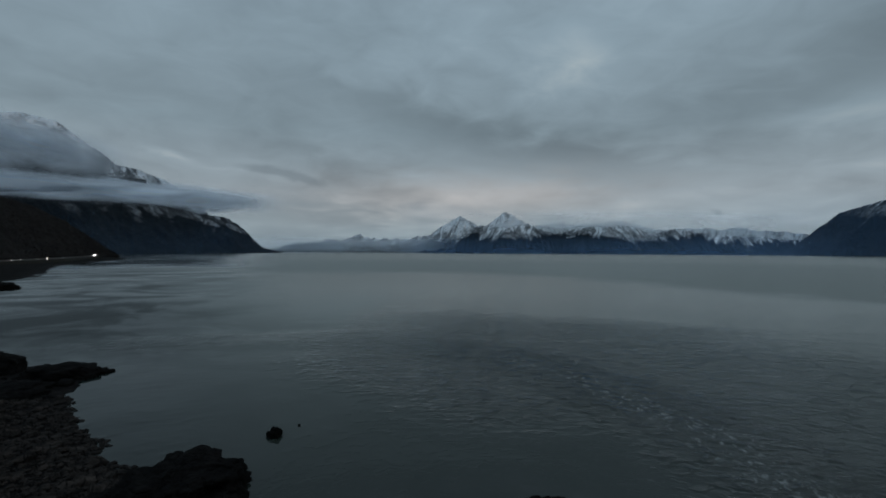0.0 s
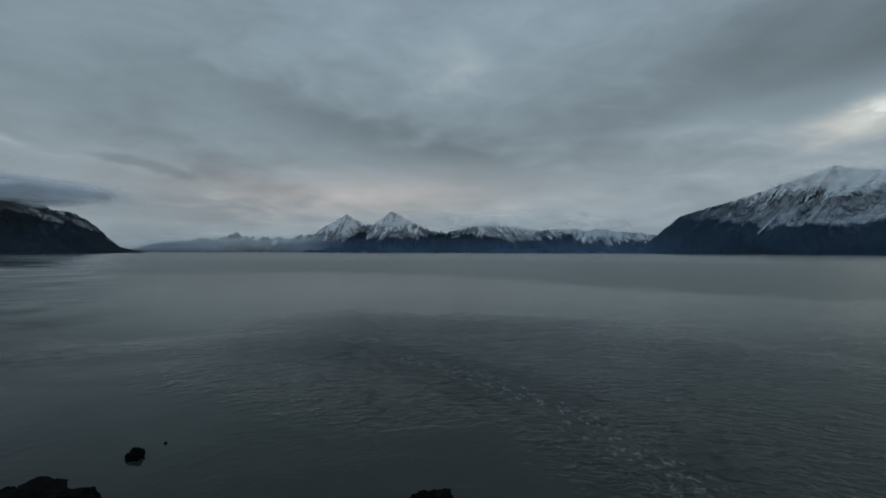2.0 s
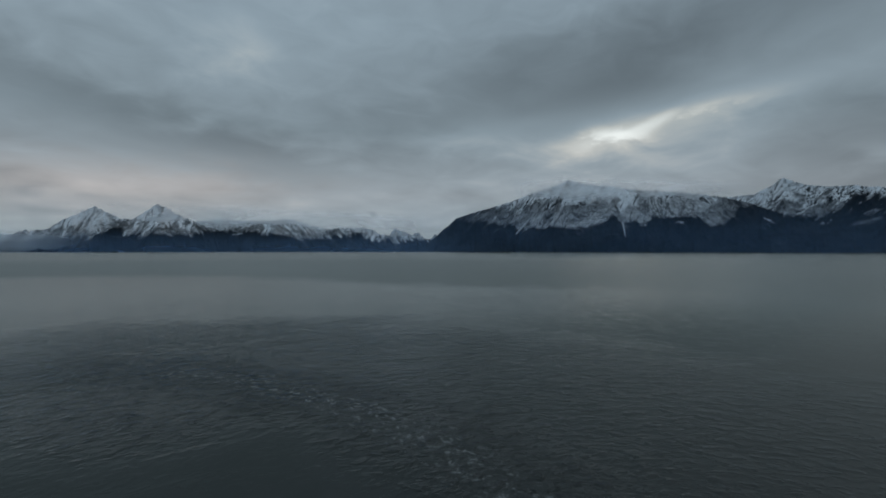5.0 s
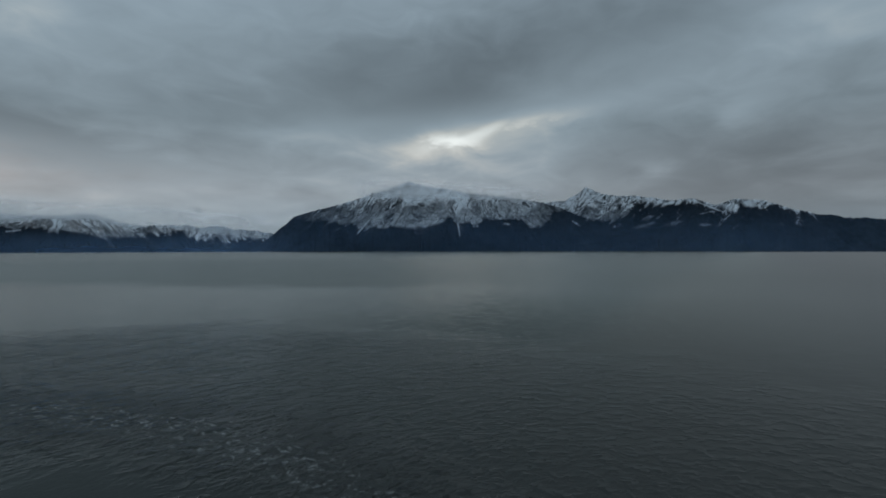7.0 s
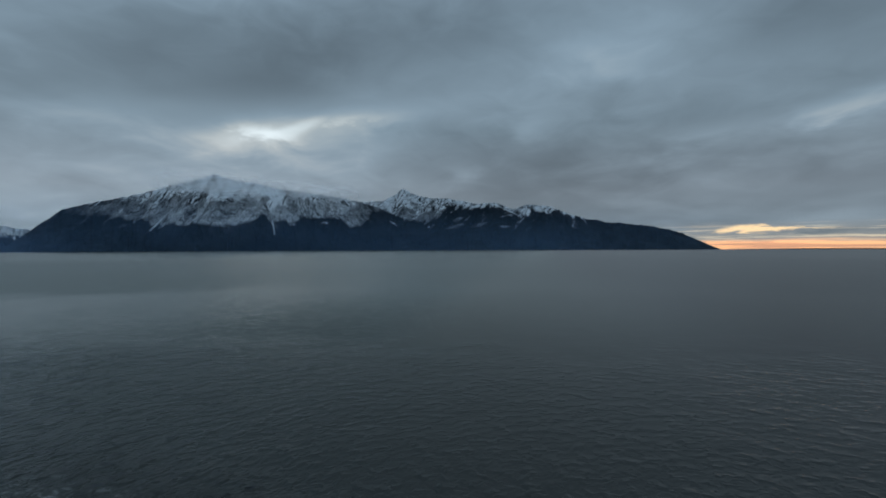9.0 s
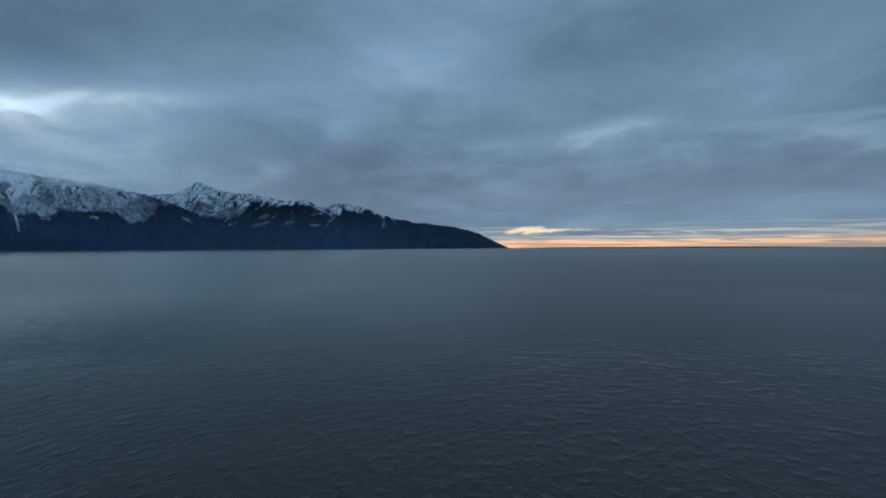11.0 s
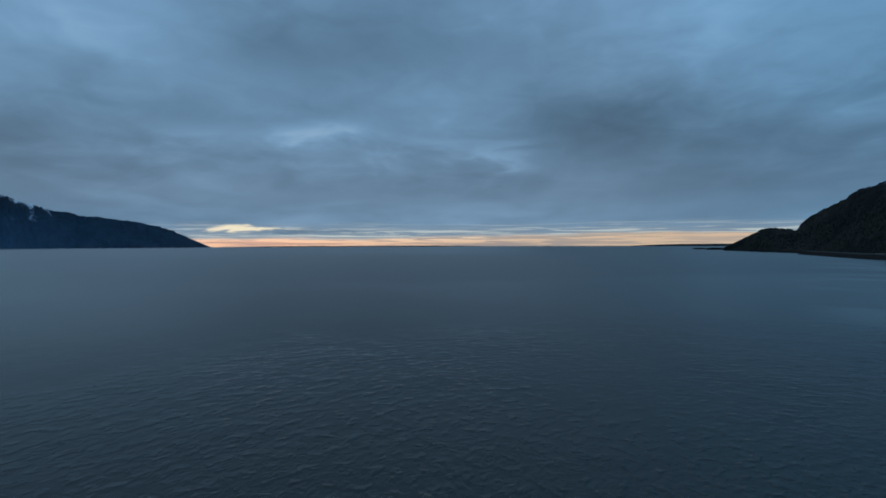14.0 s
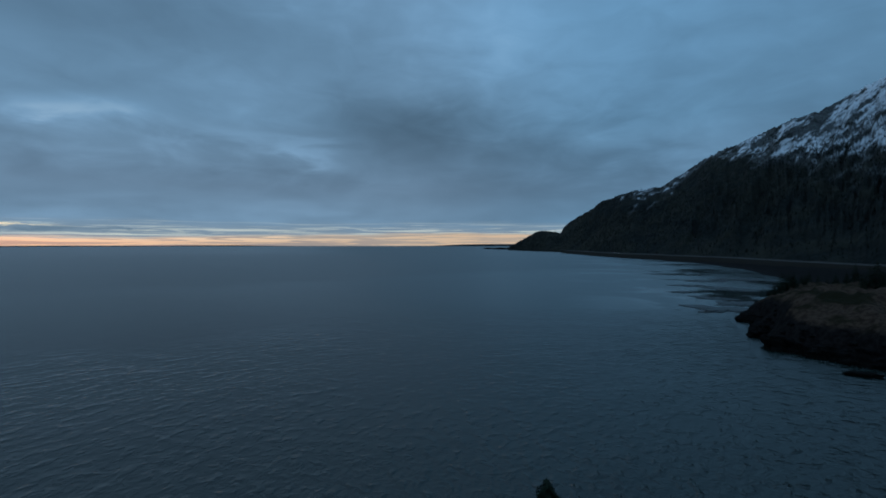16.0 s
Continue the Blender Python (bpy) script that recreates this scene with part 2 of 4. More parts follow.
    lanes = n.noise(n.xyz(n.m("MULTIPLY", out, 0.009), n.m("MULTIPLY", turn, 4.5), 5.0), 1.0, 5.0, 0.6, 0.8)
    pools = n.noise(n.xyz(n.m("MULTIPLY", out, 0.022), n.m("MULTIPLY", turn, 5.0), 0.0), 1.0, 5.0, 0.6, 0.8)
    calm = n.m("MAXIMUM", n.m("MULTIPLY", east_bay, n.ramp(lanes, 0.36, 0.54)), n.m("MULTIPLY", west_bay, n.m("MULTIPLY", n.ramp(pools, 0.48, 0.60), 0.75)))
    h = n.m("MULTIPLY", h, n.m("MULTIPLY", n.m("ADD", rough_zone, n.m("MULTIPLY", rip, 0.8)), n.m("MULTIPLY_ADD", calm, -0.9, 1.0)))
    bump = n.add("ShaderNodeBump", {"Height": h, "Strength": n.ramp(dist, 35.0, 300.0, 1.0, 0.30), "Distance": 1.25}).outputs[0]
    # water normals lean towards the point, more in the west, to reflect higher sky
    steep = n.m("MULTIPLY_ADD", west_water, -0.052, n.m("MULTIPLY_ADD", drift, -0.016, -0.078))
    steep = n.m("MULTIPLY_ADD", n.m("MULTIPLY", swift, inner), -0.004, steep)
    # eddies of the rip: slick patches among ruffled ones
    eddy = n.ramp(n.noise(n.xyz(n.m("MULTIPLY", s[0], 0.55), s[1], 3.0), 0.055, 4.0, 0.6, 1.6), 0.47, 0.55)
    belt = n.m("MULTIPLY", n.m("MULTIPLY", n.ramp(ring, 28.0, 44.0), n.ramp(ring, 110.0, 80.0)), n.m("MULTIPLY", n.ramp(s[1], 10.0, 40.0), n.ramp(s[0], 75.0, 30.0)))
    steep = n.m("MULTIPLY_ADD", n.m("MULTIPLY", n.m("SUBTRACT", eddy, 0.4), belt), 0.034, steep)
    # beyond the tide race a smooth reach, and past it a wind line
    line = n.m("MULTIPLY_ADD", n.ramp(side, -0.1, 0.75), -190.0, n.m("MULTIPLY_ADD", n.m("SUBTRACT", drift, 0.5), 90.0, 440.0))
    lines = n.noise(n.xyz(n.m("MULTIPLY", out, 0.03), n.m("MULTIPLY", turn, 6.0), 8.0), 1.0, 4.0, 0.6, 0.5)
    reach = n.m("MULTIPLY_ADD", n.m("SUBTRACT", lines, 0.5), 0.34, n.m("DIVIDE", dist, line))
    glassy = n.m("MULTIPLY", n.m("MULTIPLY", n.ramp(dist, 90.0, 170.0), n.ramp(reach, 1.16, 0.92)), n.m("MULTIPLY", n.m("MULTIPLY", n.ramp(side, 0.5, 0.95, 1.0, 0.0), n.ramp(side, -0.52, -0.28)), n.ramp(ahead, -0.3, 0.1)))
    steep = n.m("MULTIPLY", steep, n.m("MULTIPLY_ADD", glassy, -0.42, 1.0))
    wind_line = n.m("MULTIPLY", n.m("MULTIPLY", n.ramp(reach, 0.92, 1.16), n.ramp(dist, 1300.0, 700.0)), n.m("MULTIPLY", n.ramp(side, -0.45, -0.2), n.ramp(side, 0.95, 0.6, 0.3, 1.0)))
    steep = n.m("MULTIPLY_ADD", wind_line, -0.035, steep)
    steep = n.m("MULTIPLY", steep, n.m("MULTIPLY_ADD", calm, -0.72, 1.0))
    # tilted further off the eastern shore, in streaks, to darken the water there
    east_dim = n.m("MULTIPLY", n.ramp(side, -0.28, -0.56), n.m("MULTIPLY", n.ramp(dist, 90.0, 150.0), n.ramp(dist, 760.0, 480.0)))
    steep = n.m("MULTIPLY_ADD", east_dim, n.ramp(pools, 0.42, 0.60, -0.07, -0.20), steep)
    slope = n.m("DIVIDE", steep, n.m("MAXIMUM", dist, 1.0))
    inward = n.xyz(n.m("MULTIPLY", s[0], slope), n.m("MULTIPLY", s[1], slope), 0.0)
    bump = n.add("ShaderNodeVectorMath", {0: n.add("ShaderNodeVectorMath", {0: bump, 1: inward}, operation="ADD").outputs[0]}, operation="NORMALIZE").outputs[0]
    silt_and_sky = n.mix(n.noise(p, 0.012, 4.0, 0.6, 0.6), rgb(0.009, 0.013, 0.012), rgb(0.014, 0.020, 0.017))
    # the colour lightens off the point, except eastward, to stand in for sky reflection
    silt_and_sky = n.mix(n.m("MULTIPLY", n.ramp(dist, 0.0, 210.0), n.m("MULTIPLY", n.ramp(s[1], -60.0, 40.0), n.ramp(side, -0.58, -0.26))), silt_and_sky, rgb(0.076, 0.088, 0.070))
    froth = n.noise(n.add("ShaderNodeMapping", {"Vector": p, "Scale": (1.0, 0.7, 1.0)}).outputs[0], 1.1, 6.0, 0.72, 0.5)
    froth_mask = n.m("MULTIPLY", n.ramp(froth, 0.52, 0.64), n.m("MULTIPLY", n.ramp(off, 6.0, 0.5), n.m("MULTIPLY", n.ramp(s[0], -5.0, 14.0), n.ramp(s[1], 5.0, 22.0))))
    colour = n.mix(n.m("MULTIPLY", froth_mask, 0.85), silt_and_sky, rgb(0.22, 0.23, 0.22))
    bsdf = finish(n, colour, n.m("MULTIPLY", n.m("MAXIMUM", n.ramp(dist, 30.0, 400.0, 0.05, 0.22), n.m("MULTIPLY", west_water, 0.20)), n.m("MULTIPLY_ADD", calm, -0.5, 1.0)), spec=0.5)
    bsdf.inputs["IOR"].default_value = 1.33
    n.tree.links.new(bump, bsdf.inputs["Normal"])
    return mat


def mountain_material(name, forest, rock, bright=0.86):
    """Forest and rock, with snow where the mesh carries it; forest and rock are base colours."""
    mat, n = material(name)
    p = place_of(n)
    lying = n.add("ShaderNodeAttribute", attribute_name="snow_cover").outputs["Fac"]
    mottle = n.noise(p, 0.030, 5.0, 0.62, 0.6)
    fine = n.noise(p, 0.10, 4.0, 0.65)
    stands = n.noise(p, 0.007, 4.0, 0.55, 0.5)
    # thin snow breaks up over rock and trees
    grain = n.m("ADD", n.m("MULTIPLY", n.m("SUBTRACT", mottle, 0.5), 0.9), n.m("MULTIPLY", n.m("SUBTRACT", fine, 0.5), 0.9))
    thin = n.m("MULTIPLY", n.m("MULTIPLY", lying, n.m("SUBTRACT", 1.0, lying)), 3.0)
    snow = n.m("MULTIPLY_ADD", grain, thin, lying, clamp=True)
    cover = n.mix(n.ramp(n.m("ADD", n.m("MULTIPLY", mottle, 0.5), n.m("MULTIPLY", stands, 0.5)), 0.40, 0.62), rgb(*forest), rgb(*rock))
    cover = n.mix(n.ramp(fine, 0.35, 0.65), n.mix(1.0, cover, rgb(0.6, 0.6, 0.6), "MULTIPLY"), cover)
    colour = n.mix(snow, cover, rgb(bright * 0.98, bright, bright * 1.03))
    finish(n, colour, 0.9, n.m("ADD", mottle, n.m("MULTIPLY", fine, 0.35)), 0.6, 6.0, spec=0.04)
    return mat


def rock_material(name, dark, light, weed):
    mat, n = material(name)
    p = place_of(n)
    z = n.add("ShaderNodeSeparateXYZ", {0: p}).outputs[2]
    a, b = n.noise(p, 0.55, 6.0, 0.6, 0.5), n.noise(p, 5.0, 5.0, 0.65)
    cracks = n.add("ShaderNodeTexVoronoi", {"Vector": p, "Scale": 0.9}, feature="DISTANCE_TO_EDGE").outputs[0]
    colour = n.mix(n.ramp(n.m("ADD", n.m("MULTIPLY", a, 0.7), n.m("MULTIPLY", b, 0.3)), 0.35, 0.68), rgb(*dark), rgb(*light))
    wet = n.ramp(n.m("ADD", z, n.m("MULTIPLY", a, 0.8)), 1.5, 0.7)
    colour = n.mix(n.m("MULTIPLY", wet, 0.8), colour, rgb(*weed))
    colour = n.mix(n.ramp(cracks, 0.05, 0.0), colour, rgb(0.008, 0.008, 0.008))
    height = n.m("ADD", n.m("MULTIPLY", a, 1.0), n.m("ADD", n.m("MULTIPLY", b, 0.25), n.m("MULTIPLY", n.ramp(cracks, 0.0, 0.10), 0.3)))
    finish(n, colour, n.ramp(wet, 0.0, 1.0, 0.95, 0.7), height, 1.0, 0.45, spec=0.03)
    return mat


def land_material():
    mat, n = material("shore_ground")
    p = place_of(n)
    geo = n.add("ShaderNodeNewGeometry").outputs
    z = n.add("ShaderNodeSeparateXYZ", {0: p}).outputs[2]
    up_ = n.add("ShaderNodeSeparateXYZ", {0: geo["Normal"]}).outputs[2]
    a, b, c = n.noise(p, 0.12, 5.0, 0.6, 0.6), n.noise(p, 1.3, 5.0, 0.65), n.noise(p, 9.0, 4.0, 0.65)
    stones = n.mix(n.ramp(b, 0.35, 0.66), rgb(0.004, 0.004, 0.004), rgb(0.015, 0.013, 0.012))
    grass = n.mix(n.ramp(b, 0.38, 0.62), rgb(0.026, 0.018, 0.013), rgb(0.058, 0.041, 0.028))
    grass = n.mix(n.ramp(a, 0.47, 0.60), grass, rgb(0.014, 0.013, 0.007))
    level = n.m("ADD", z, n.m("MULTIPLY", n.m("SUBTRACT", a, 0.5), 5.0))
    grassy = n.m("MULTIPLY", n.ramp(level, 3.8, 5.8), n.ramp(up_, 0.62, 0.82))
    colour = n.mix(grassy, stones, grass)
    finish(n, colour, n.ramp(level, 0.3, 1.2, 0.8, 0.97), n.m("ADD", b, n.m("MULTIPLY", c, 0.2)), 0.7, 0.4, spec=0.02)
    return mat


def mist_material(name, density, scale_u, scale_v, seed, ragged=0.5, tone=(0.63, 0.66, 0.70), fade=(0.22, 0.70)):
    """Thin cloud and stand-in haze: droplets that scatter light, uneven, fading out towards its rim."""
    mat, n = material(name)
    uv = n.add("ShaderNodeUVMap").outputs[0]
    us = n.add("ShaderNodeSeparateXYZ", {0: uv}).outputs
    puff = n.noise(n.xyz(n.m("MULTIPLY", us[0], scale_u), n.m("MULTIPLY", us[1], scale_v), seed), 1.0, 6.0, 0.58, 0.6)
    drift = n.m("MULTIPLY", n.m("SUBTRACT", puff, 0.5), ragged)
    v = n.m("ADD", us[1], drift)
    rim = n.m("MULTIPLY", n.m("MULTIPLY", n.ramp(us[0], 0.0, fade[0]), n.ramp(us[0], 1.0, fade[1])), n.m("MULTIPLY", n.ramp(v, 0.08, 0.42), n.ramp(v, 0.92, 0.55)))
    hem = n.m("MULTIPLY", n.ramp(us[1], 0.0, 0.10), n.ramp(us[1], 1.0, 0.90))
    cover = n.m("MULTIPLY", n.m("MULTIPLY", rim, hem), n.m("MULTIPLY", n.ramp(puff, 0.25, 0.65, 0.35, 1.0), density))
    # both shaders take their light from straight above, which brightens the sheets
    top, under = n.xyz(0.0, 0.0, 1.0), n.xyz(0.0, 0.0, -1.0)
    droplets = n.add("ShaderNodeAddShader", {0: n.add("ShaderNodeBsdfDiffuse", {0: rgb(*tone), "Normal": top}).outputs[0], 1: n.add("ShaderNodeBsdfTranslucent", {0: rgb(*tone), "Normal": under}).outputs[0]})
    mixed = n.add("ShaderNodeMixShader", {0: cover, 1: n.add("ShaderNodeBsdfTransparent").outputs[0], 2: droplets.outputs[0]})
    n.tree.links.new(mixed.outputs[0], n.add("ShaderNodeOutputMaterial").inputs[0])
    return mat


def plain(name, colour, rough, vary=0.3, scale=8.0, metal=0.0):
    mat, n = material(name)
    k = n.noise(place_of(n), scale, 4.0, 0.6)
    tone = n.mix(n.ramp(k, 0.3, 0.7), rgb(*[c * (1 - vary) for c in colour]), rgb(*[min(1.0, c * (1 + vary)) for c in colour]))
    bsdf = finish(n, tone, rough, k, 0.3, 0.02, spec=0.04 if rough > 0.8 else 0.3)
    bsdf.inputs["Metallic"].default_value = metal
    return mat


def lamp_material(name, colour, strength):
    mat, n = material(name)
    n.tree.links.new(n.add("ShaderNodeEmission", {0: rgb(*colour), 1: strength}).outputs[0], n.add("ShaderNodeOutputMaterial").inputs[0])
    return mat


# ---------------------------------------------------------------- mesh helpers
TABLE = np.random.RandomState(7).rand(256, 256)


def vnoise(x, y, seed=0):
    """Smooth value noise between 0 and 1."""
    x, y = np.asarray(x, float) + seed * 17.31, np.asarray(y, float) + seed * 9.77
    xi, yi = np.floor(x).astype(int), np.floor(y).astype(int)
    fx, fy = x - xi, y - yi
    fx, fy = fx * fx * (3 - 2 * fx), fy * fy * (3 - 2 * fy)
    g = lambda i, j: TABLE[(xi + i) % 256, (yi + j) % 256]
    return (g(0, 0) * (1 - fx) + g(1, 0) * fx) * (1 - fy) + (g(0, 1) * (1 - fx) + g(1, 1) * fx) * fy


def fbm(x, y, octaves=5, seed=0, gain=0.5):
    total, weight, norm = 0.0, 1.0, 0.0
    for k in range(octaves):
        total = total + weight * vnoise(x * 2.03 ** k, y * 2.03 ** k, seed + k * 3)
        norm += weight
        weight *= gain
    return total / norm


def ridged(x, y, octaves=5, seed=0):
    total, weight, norm = 0.0, 1.0, 0.0
    for k in range(octaves):
        total = total + weight * (1 - np.abs(2 * vnoise(x * 2.1 ** k, y * 2.1 ** k, seed + k * 5) - 1))
        norm += weight
        weight *= 0.5
    return total / norm


def grid_mesh(name, pts, uv=None, mat=None, keep=None, wrap=False, snow=None):
    """A mesh from an array of rows x columns x 3; keep: which points stay."""
    rows, cols = pts.shape[:2]
    idx = np.arange(rows * cols).reshape(rows, cols)
    nxt = np.roll(idx, -1, axis=1) if wrap else idx[:, 1:]
    cur = idx if wrap else idx[:, :-1]
    faces = np.stack([cur[:-1], nxt[:-1], nxt[1:], cur[1:]], -1).reshape(-1, 4)
    flat = pts.reshape(-1, 3)
    flat_uv = None if uv is None else uv.reshape(-1, 2)
    if keep is not None:
        faces = faces[keep.reshape(-1)[faces].any(axis=1)]
        used = np.unique(faces)
        back_ = np.zeros(len(flat), int)
        back_[used] = np.arange(len(used))
        faces, flat = back_[faces], flat[used]
        flat_uv = None if flat_uv is None else flat_uv[used]
    me = bpy.data.meshes.new(name)
    me.from_pydata(flat.tolist(), [], faces.tolist())
    if flat_uv is not None:
        layer = me.uv_layers.new(name="UVMap")
        loops = np.zeros(len(me.loops), int)
        me.loops.foreach_get("vertex_index", loops)
        layer.data.foreach_set("uv", flat_uv[loops].astype(np.float32).ravel())
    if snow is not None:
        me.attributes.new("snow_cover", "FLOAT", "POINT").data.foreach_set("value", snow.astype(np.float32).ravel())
    me.polygons.foreach_set("use_smooth", np.ones(len(me.polygons), bool))
    if mat:
        me.materials.append(mat)
    me.update()
    return me


def polar(az, d):
    a = np.radians(az)
    return d * np.sin(a), d * np.cos(a)


def part(name, bm, mat, parent, label=""):
    me = bpy.data.meshes.new(name)
    bm.to_mesh(me)
    bm.free()
    if mat:
        me.materials.append(mat)
    ob = new(name, me)
    ob.parent = parent
    return tagged(ob, label)


# ---------------------------------------------------------------- the sea
rings = np.concatenate([[0.02, 4.0], 12 * 1.0165 ** np.arange(368)])
rings = rings[rings < 4960]
sea_az = np.arange(0, 360, 0.6)
RR, AA = np.meshgrid(rings, sea_az, indexing="ij")
sx, sy = polar(AA, RR)
sx, sy = sx + 0.37, sy + 0.21
swell = (fbm(sx * 0.16 + sy * 0.07, sy * 0.09 - sx * 0.04, 2, 4) - 0.5) * 0.24 * np.clip(1 - RR / 140, 0, 1)
tagged(new("water", grid_mesh("water", np.stack([sx, sy, swell], -1), None, water_material(), wrap=True)), "grey silty sea inlet with ripples and a tidal rip", "sea", kind="structure")

# ---------------------------------------------------------------- the land sheet
# shoreline of the point, the beach, the bay roads and the grassy knoll, clockwise round the water
COAST = [
    (11, 30), (0, 33), (-12, 37), (-22, 40), (-31, 44), (-35, 49), (-40, 53), (-44, 58), (-51, 66), (-55, 76), (-66, 82), (-100, 92), (-165, 160),
    (-205, 222), (-216, 238), (-262, 285), (-292, 348), (-463, 585), (-530, 735), (-600, 900), (-640, 985), (-900, 1300), (-2600, 2200), (-3200, -800), (-1500, -2600),
    (470, -1600), (228, -1215), (72, -950), (-2, -640), (-34, -565), (-58, -440), (-62, -330), (-62, -235), (-64, -185), (-24, -171), (-20, -151), (-19.5, -128),
    (-19, -117), (-22, -108), (-28, -103), (-32, -100), (-39, -84), (-30, -50), (-12, -32), (5, -29), (14, -24), (23, -9), (22, 13),
]


def inside_distance(x, y, ring):
    """Distance to the closed line, positive inside."""
    best = np.full(x.shape, 1e9)
    odd = np.zeros(x.shape, bool)
    for (x0, y0), (x1, y1) in zip(ring, ring[1:] + ring[:1]):
        ex, ey = x1 - x0, y1 - y0
        t = np.clip(((x - x0) * ex + (y - y0) * ey) / (ex * ex + ey * ey), 0, 1)
        best = np.minimum(best, np.hypot(x - x0 - t * ex, y - y0 - t * ey))
        if y0 != y1:
            odd ^= ((y0 > y) != (y1 > y)) & (x < ex * (y - y0) / ey + x0)
    return np.where(odd, best, -best)


def land_height(x, y):
    d = inside_distance(x, y, COAST) + (ridged(x * 0.22, y * 0.22, 3, 31) - 0.6) * 3.0 * (np.hypot(x, y) < 250) + (fbm(x * 0.12, y * 0.12, 4, 11) - 0.5) * np.clip(np.hypot(x, y) * 0.035, 2.5, 14.0)
    knoll = np.exp(-(((x + 54) / 45) ** 2 + ((y + 134) / 44) ** 2) ** 2)
    point = np.exp(-((x / 34) ** 2 + ((y - 2) / 34) ** 2) ** 2)
    beach = np.where(d > 0, 5.5 * (1 - np.exp(-np.maximum(d, 0) / 60.0)), 0.12 * d)
    rocky = np.where(d > 0, 1 - np.exp(-np.maximum(d, 0) / 2.6), 0.25 * d / 7.0)
    steep = np.clip(knoll + point, 0, 1)
    z = beach * (1 - steep) + rocky * (knoll * 9.8 + point * 6.0)
    lumps = (ridged(x * 0.09, y * 0.09, 5, 21) - 0.55) * 4.2 * steep + (fbm(x * 0.5, y * 0.5, 4, 5) - 0.5) * (0.8 + 1.6 * steep)
    return z + np.where(d > -2, lumps * np.clip((d + 2) / 6, 0, 1), 0), d


rings = np.concatenate([[0.02, 1.0, 2.0, 3.0], 4 * 1.0135 ** np.arange(532)])
rings = rings[rings < 4940]
land_az = np.arange(0, 360, 0.5)
RR, AA = np.meshgrid(rings, land_az, indexing="ij")
lx, ly = polar(AA, RR)
lx, ly = lx + 0.37, ly + 0.21
lz = land_height(lx, ly)[0]
land_mat = land_material()
ground = tagged(new("ground", grid_mesh("ground", np.stack([lx, ly, lz], -1), None, land_mat, keep=lz > -0.8, wrap=True)), "dark rocky shore with brown winter grass above it", "ground", kind="structure")


# ---------------------------------------------------------------- mountains
def knots(table, az):
    a, v = zip(*table)
    return np.interp(az, a, v)


def step(x, lo, hi):
    t = np.clip((x - lo) / (hi - lo), 0, 1)
    return t * t * (3 - 2 * t)


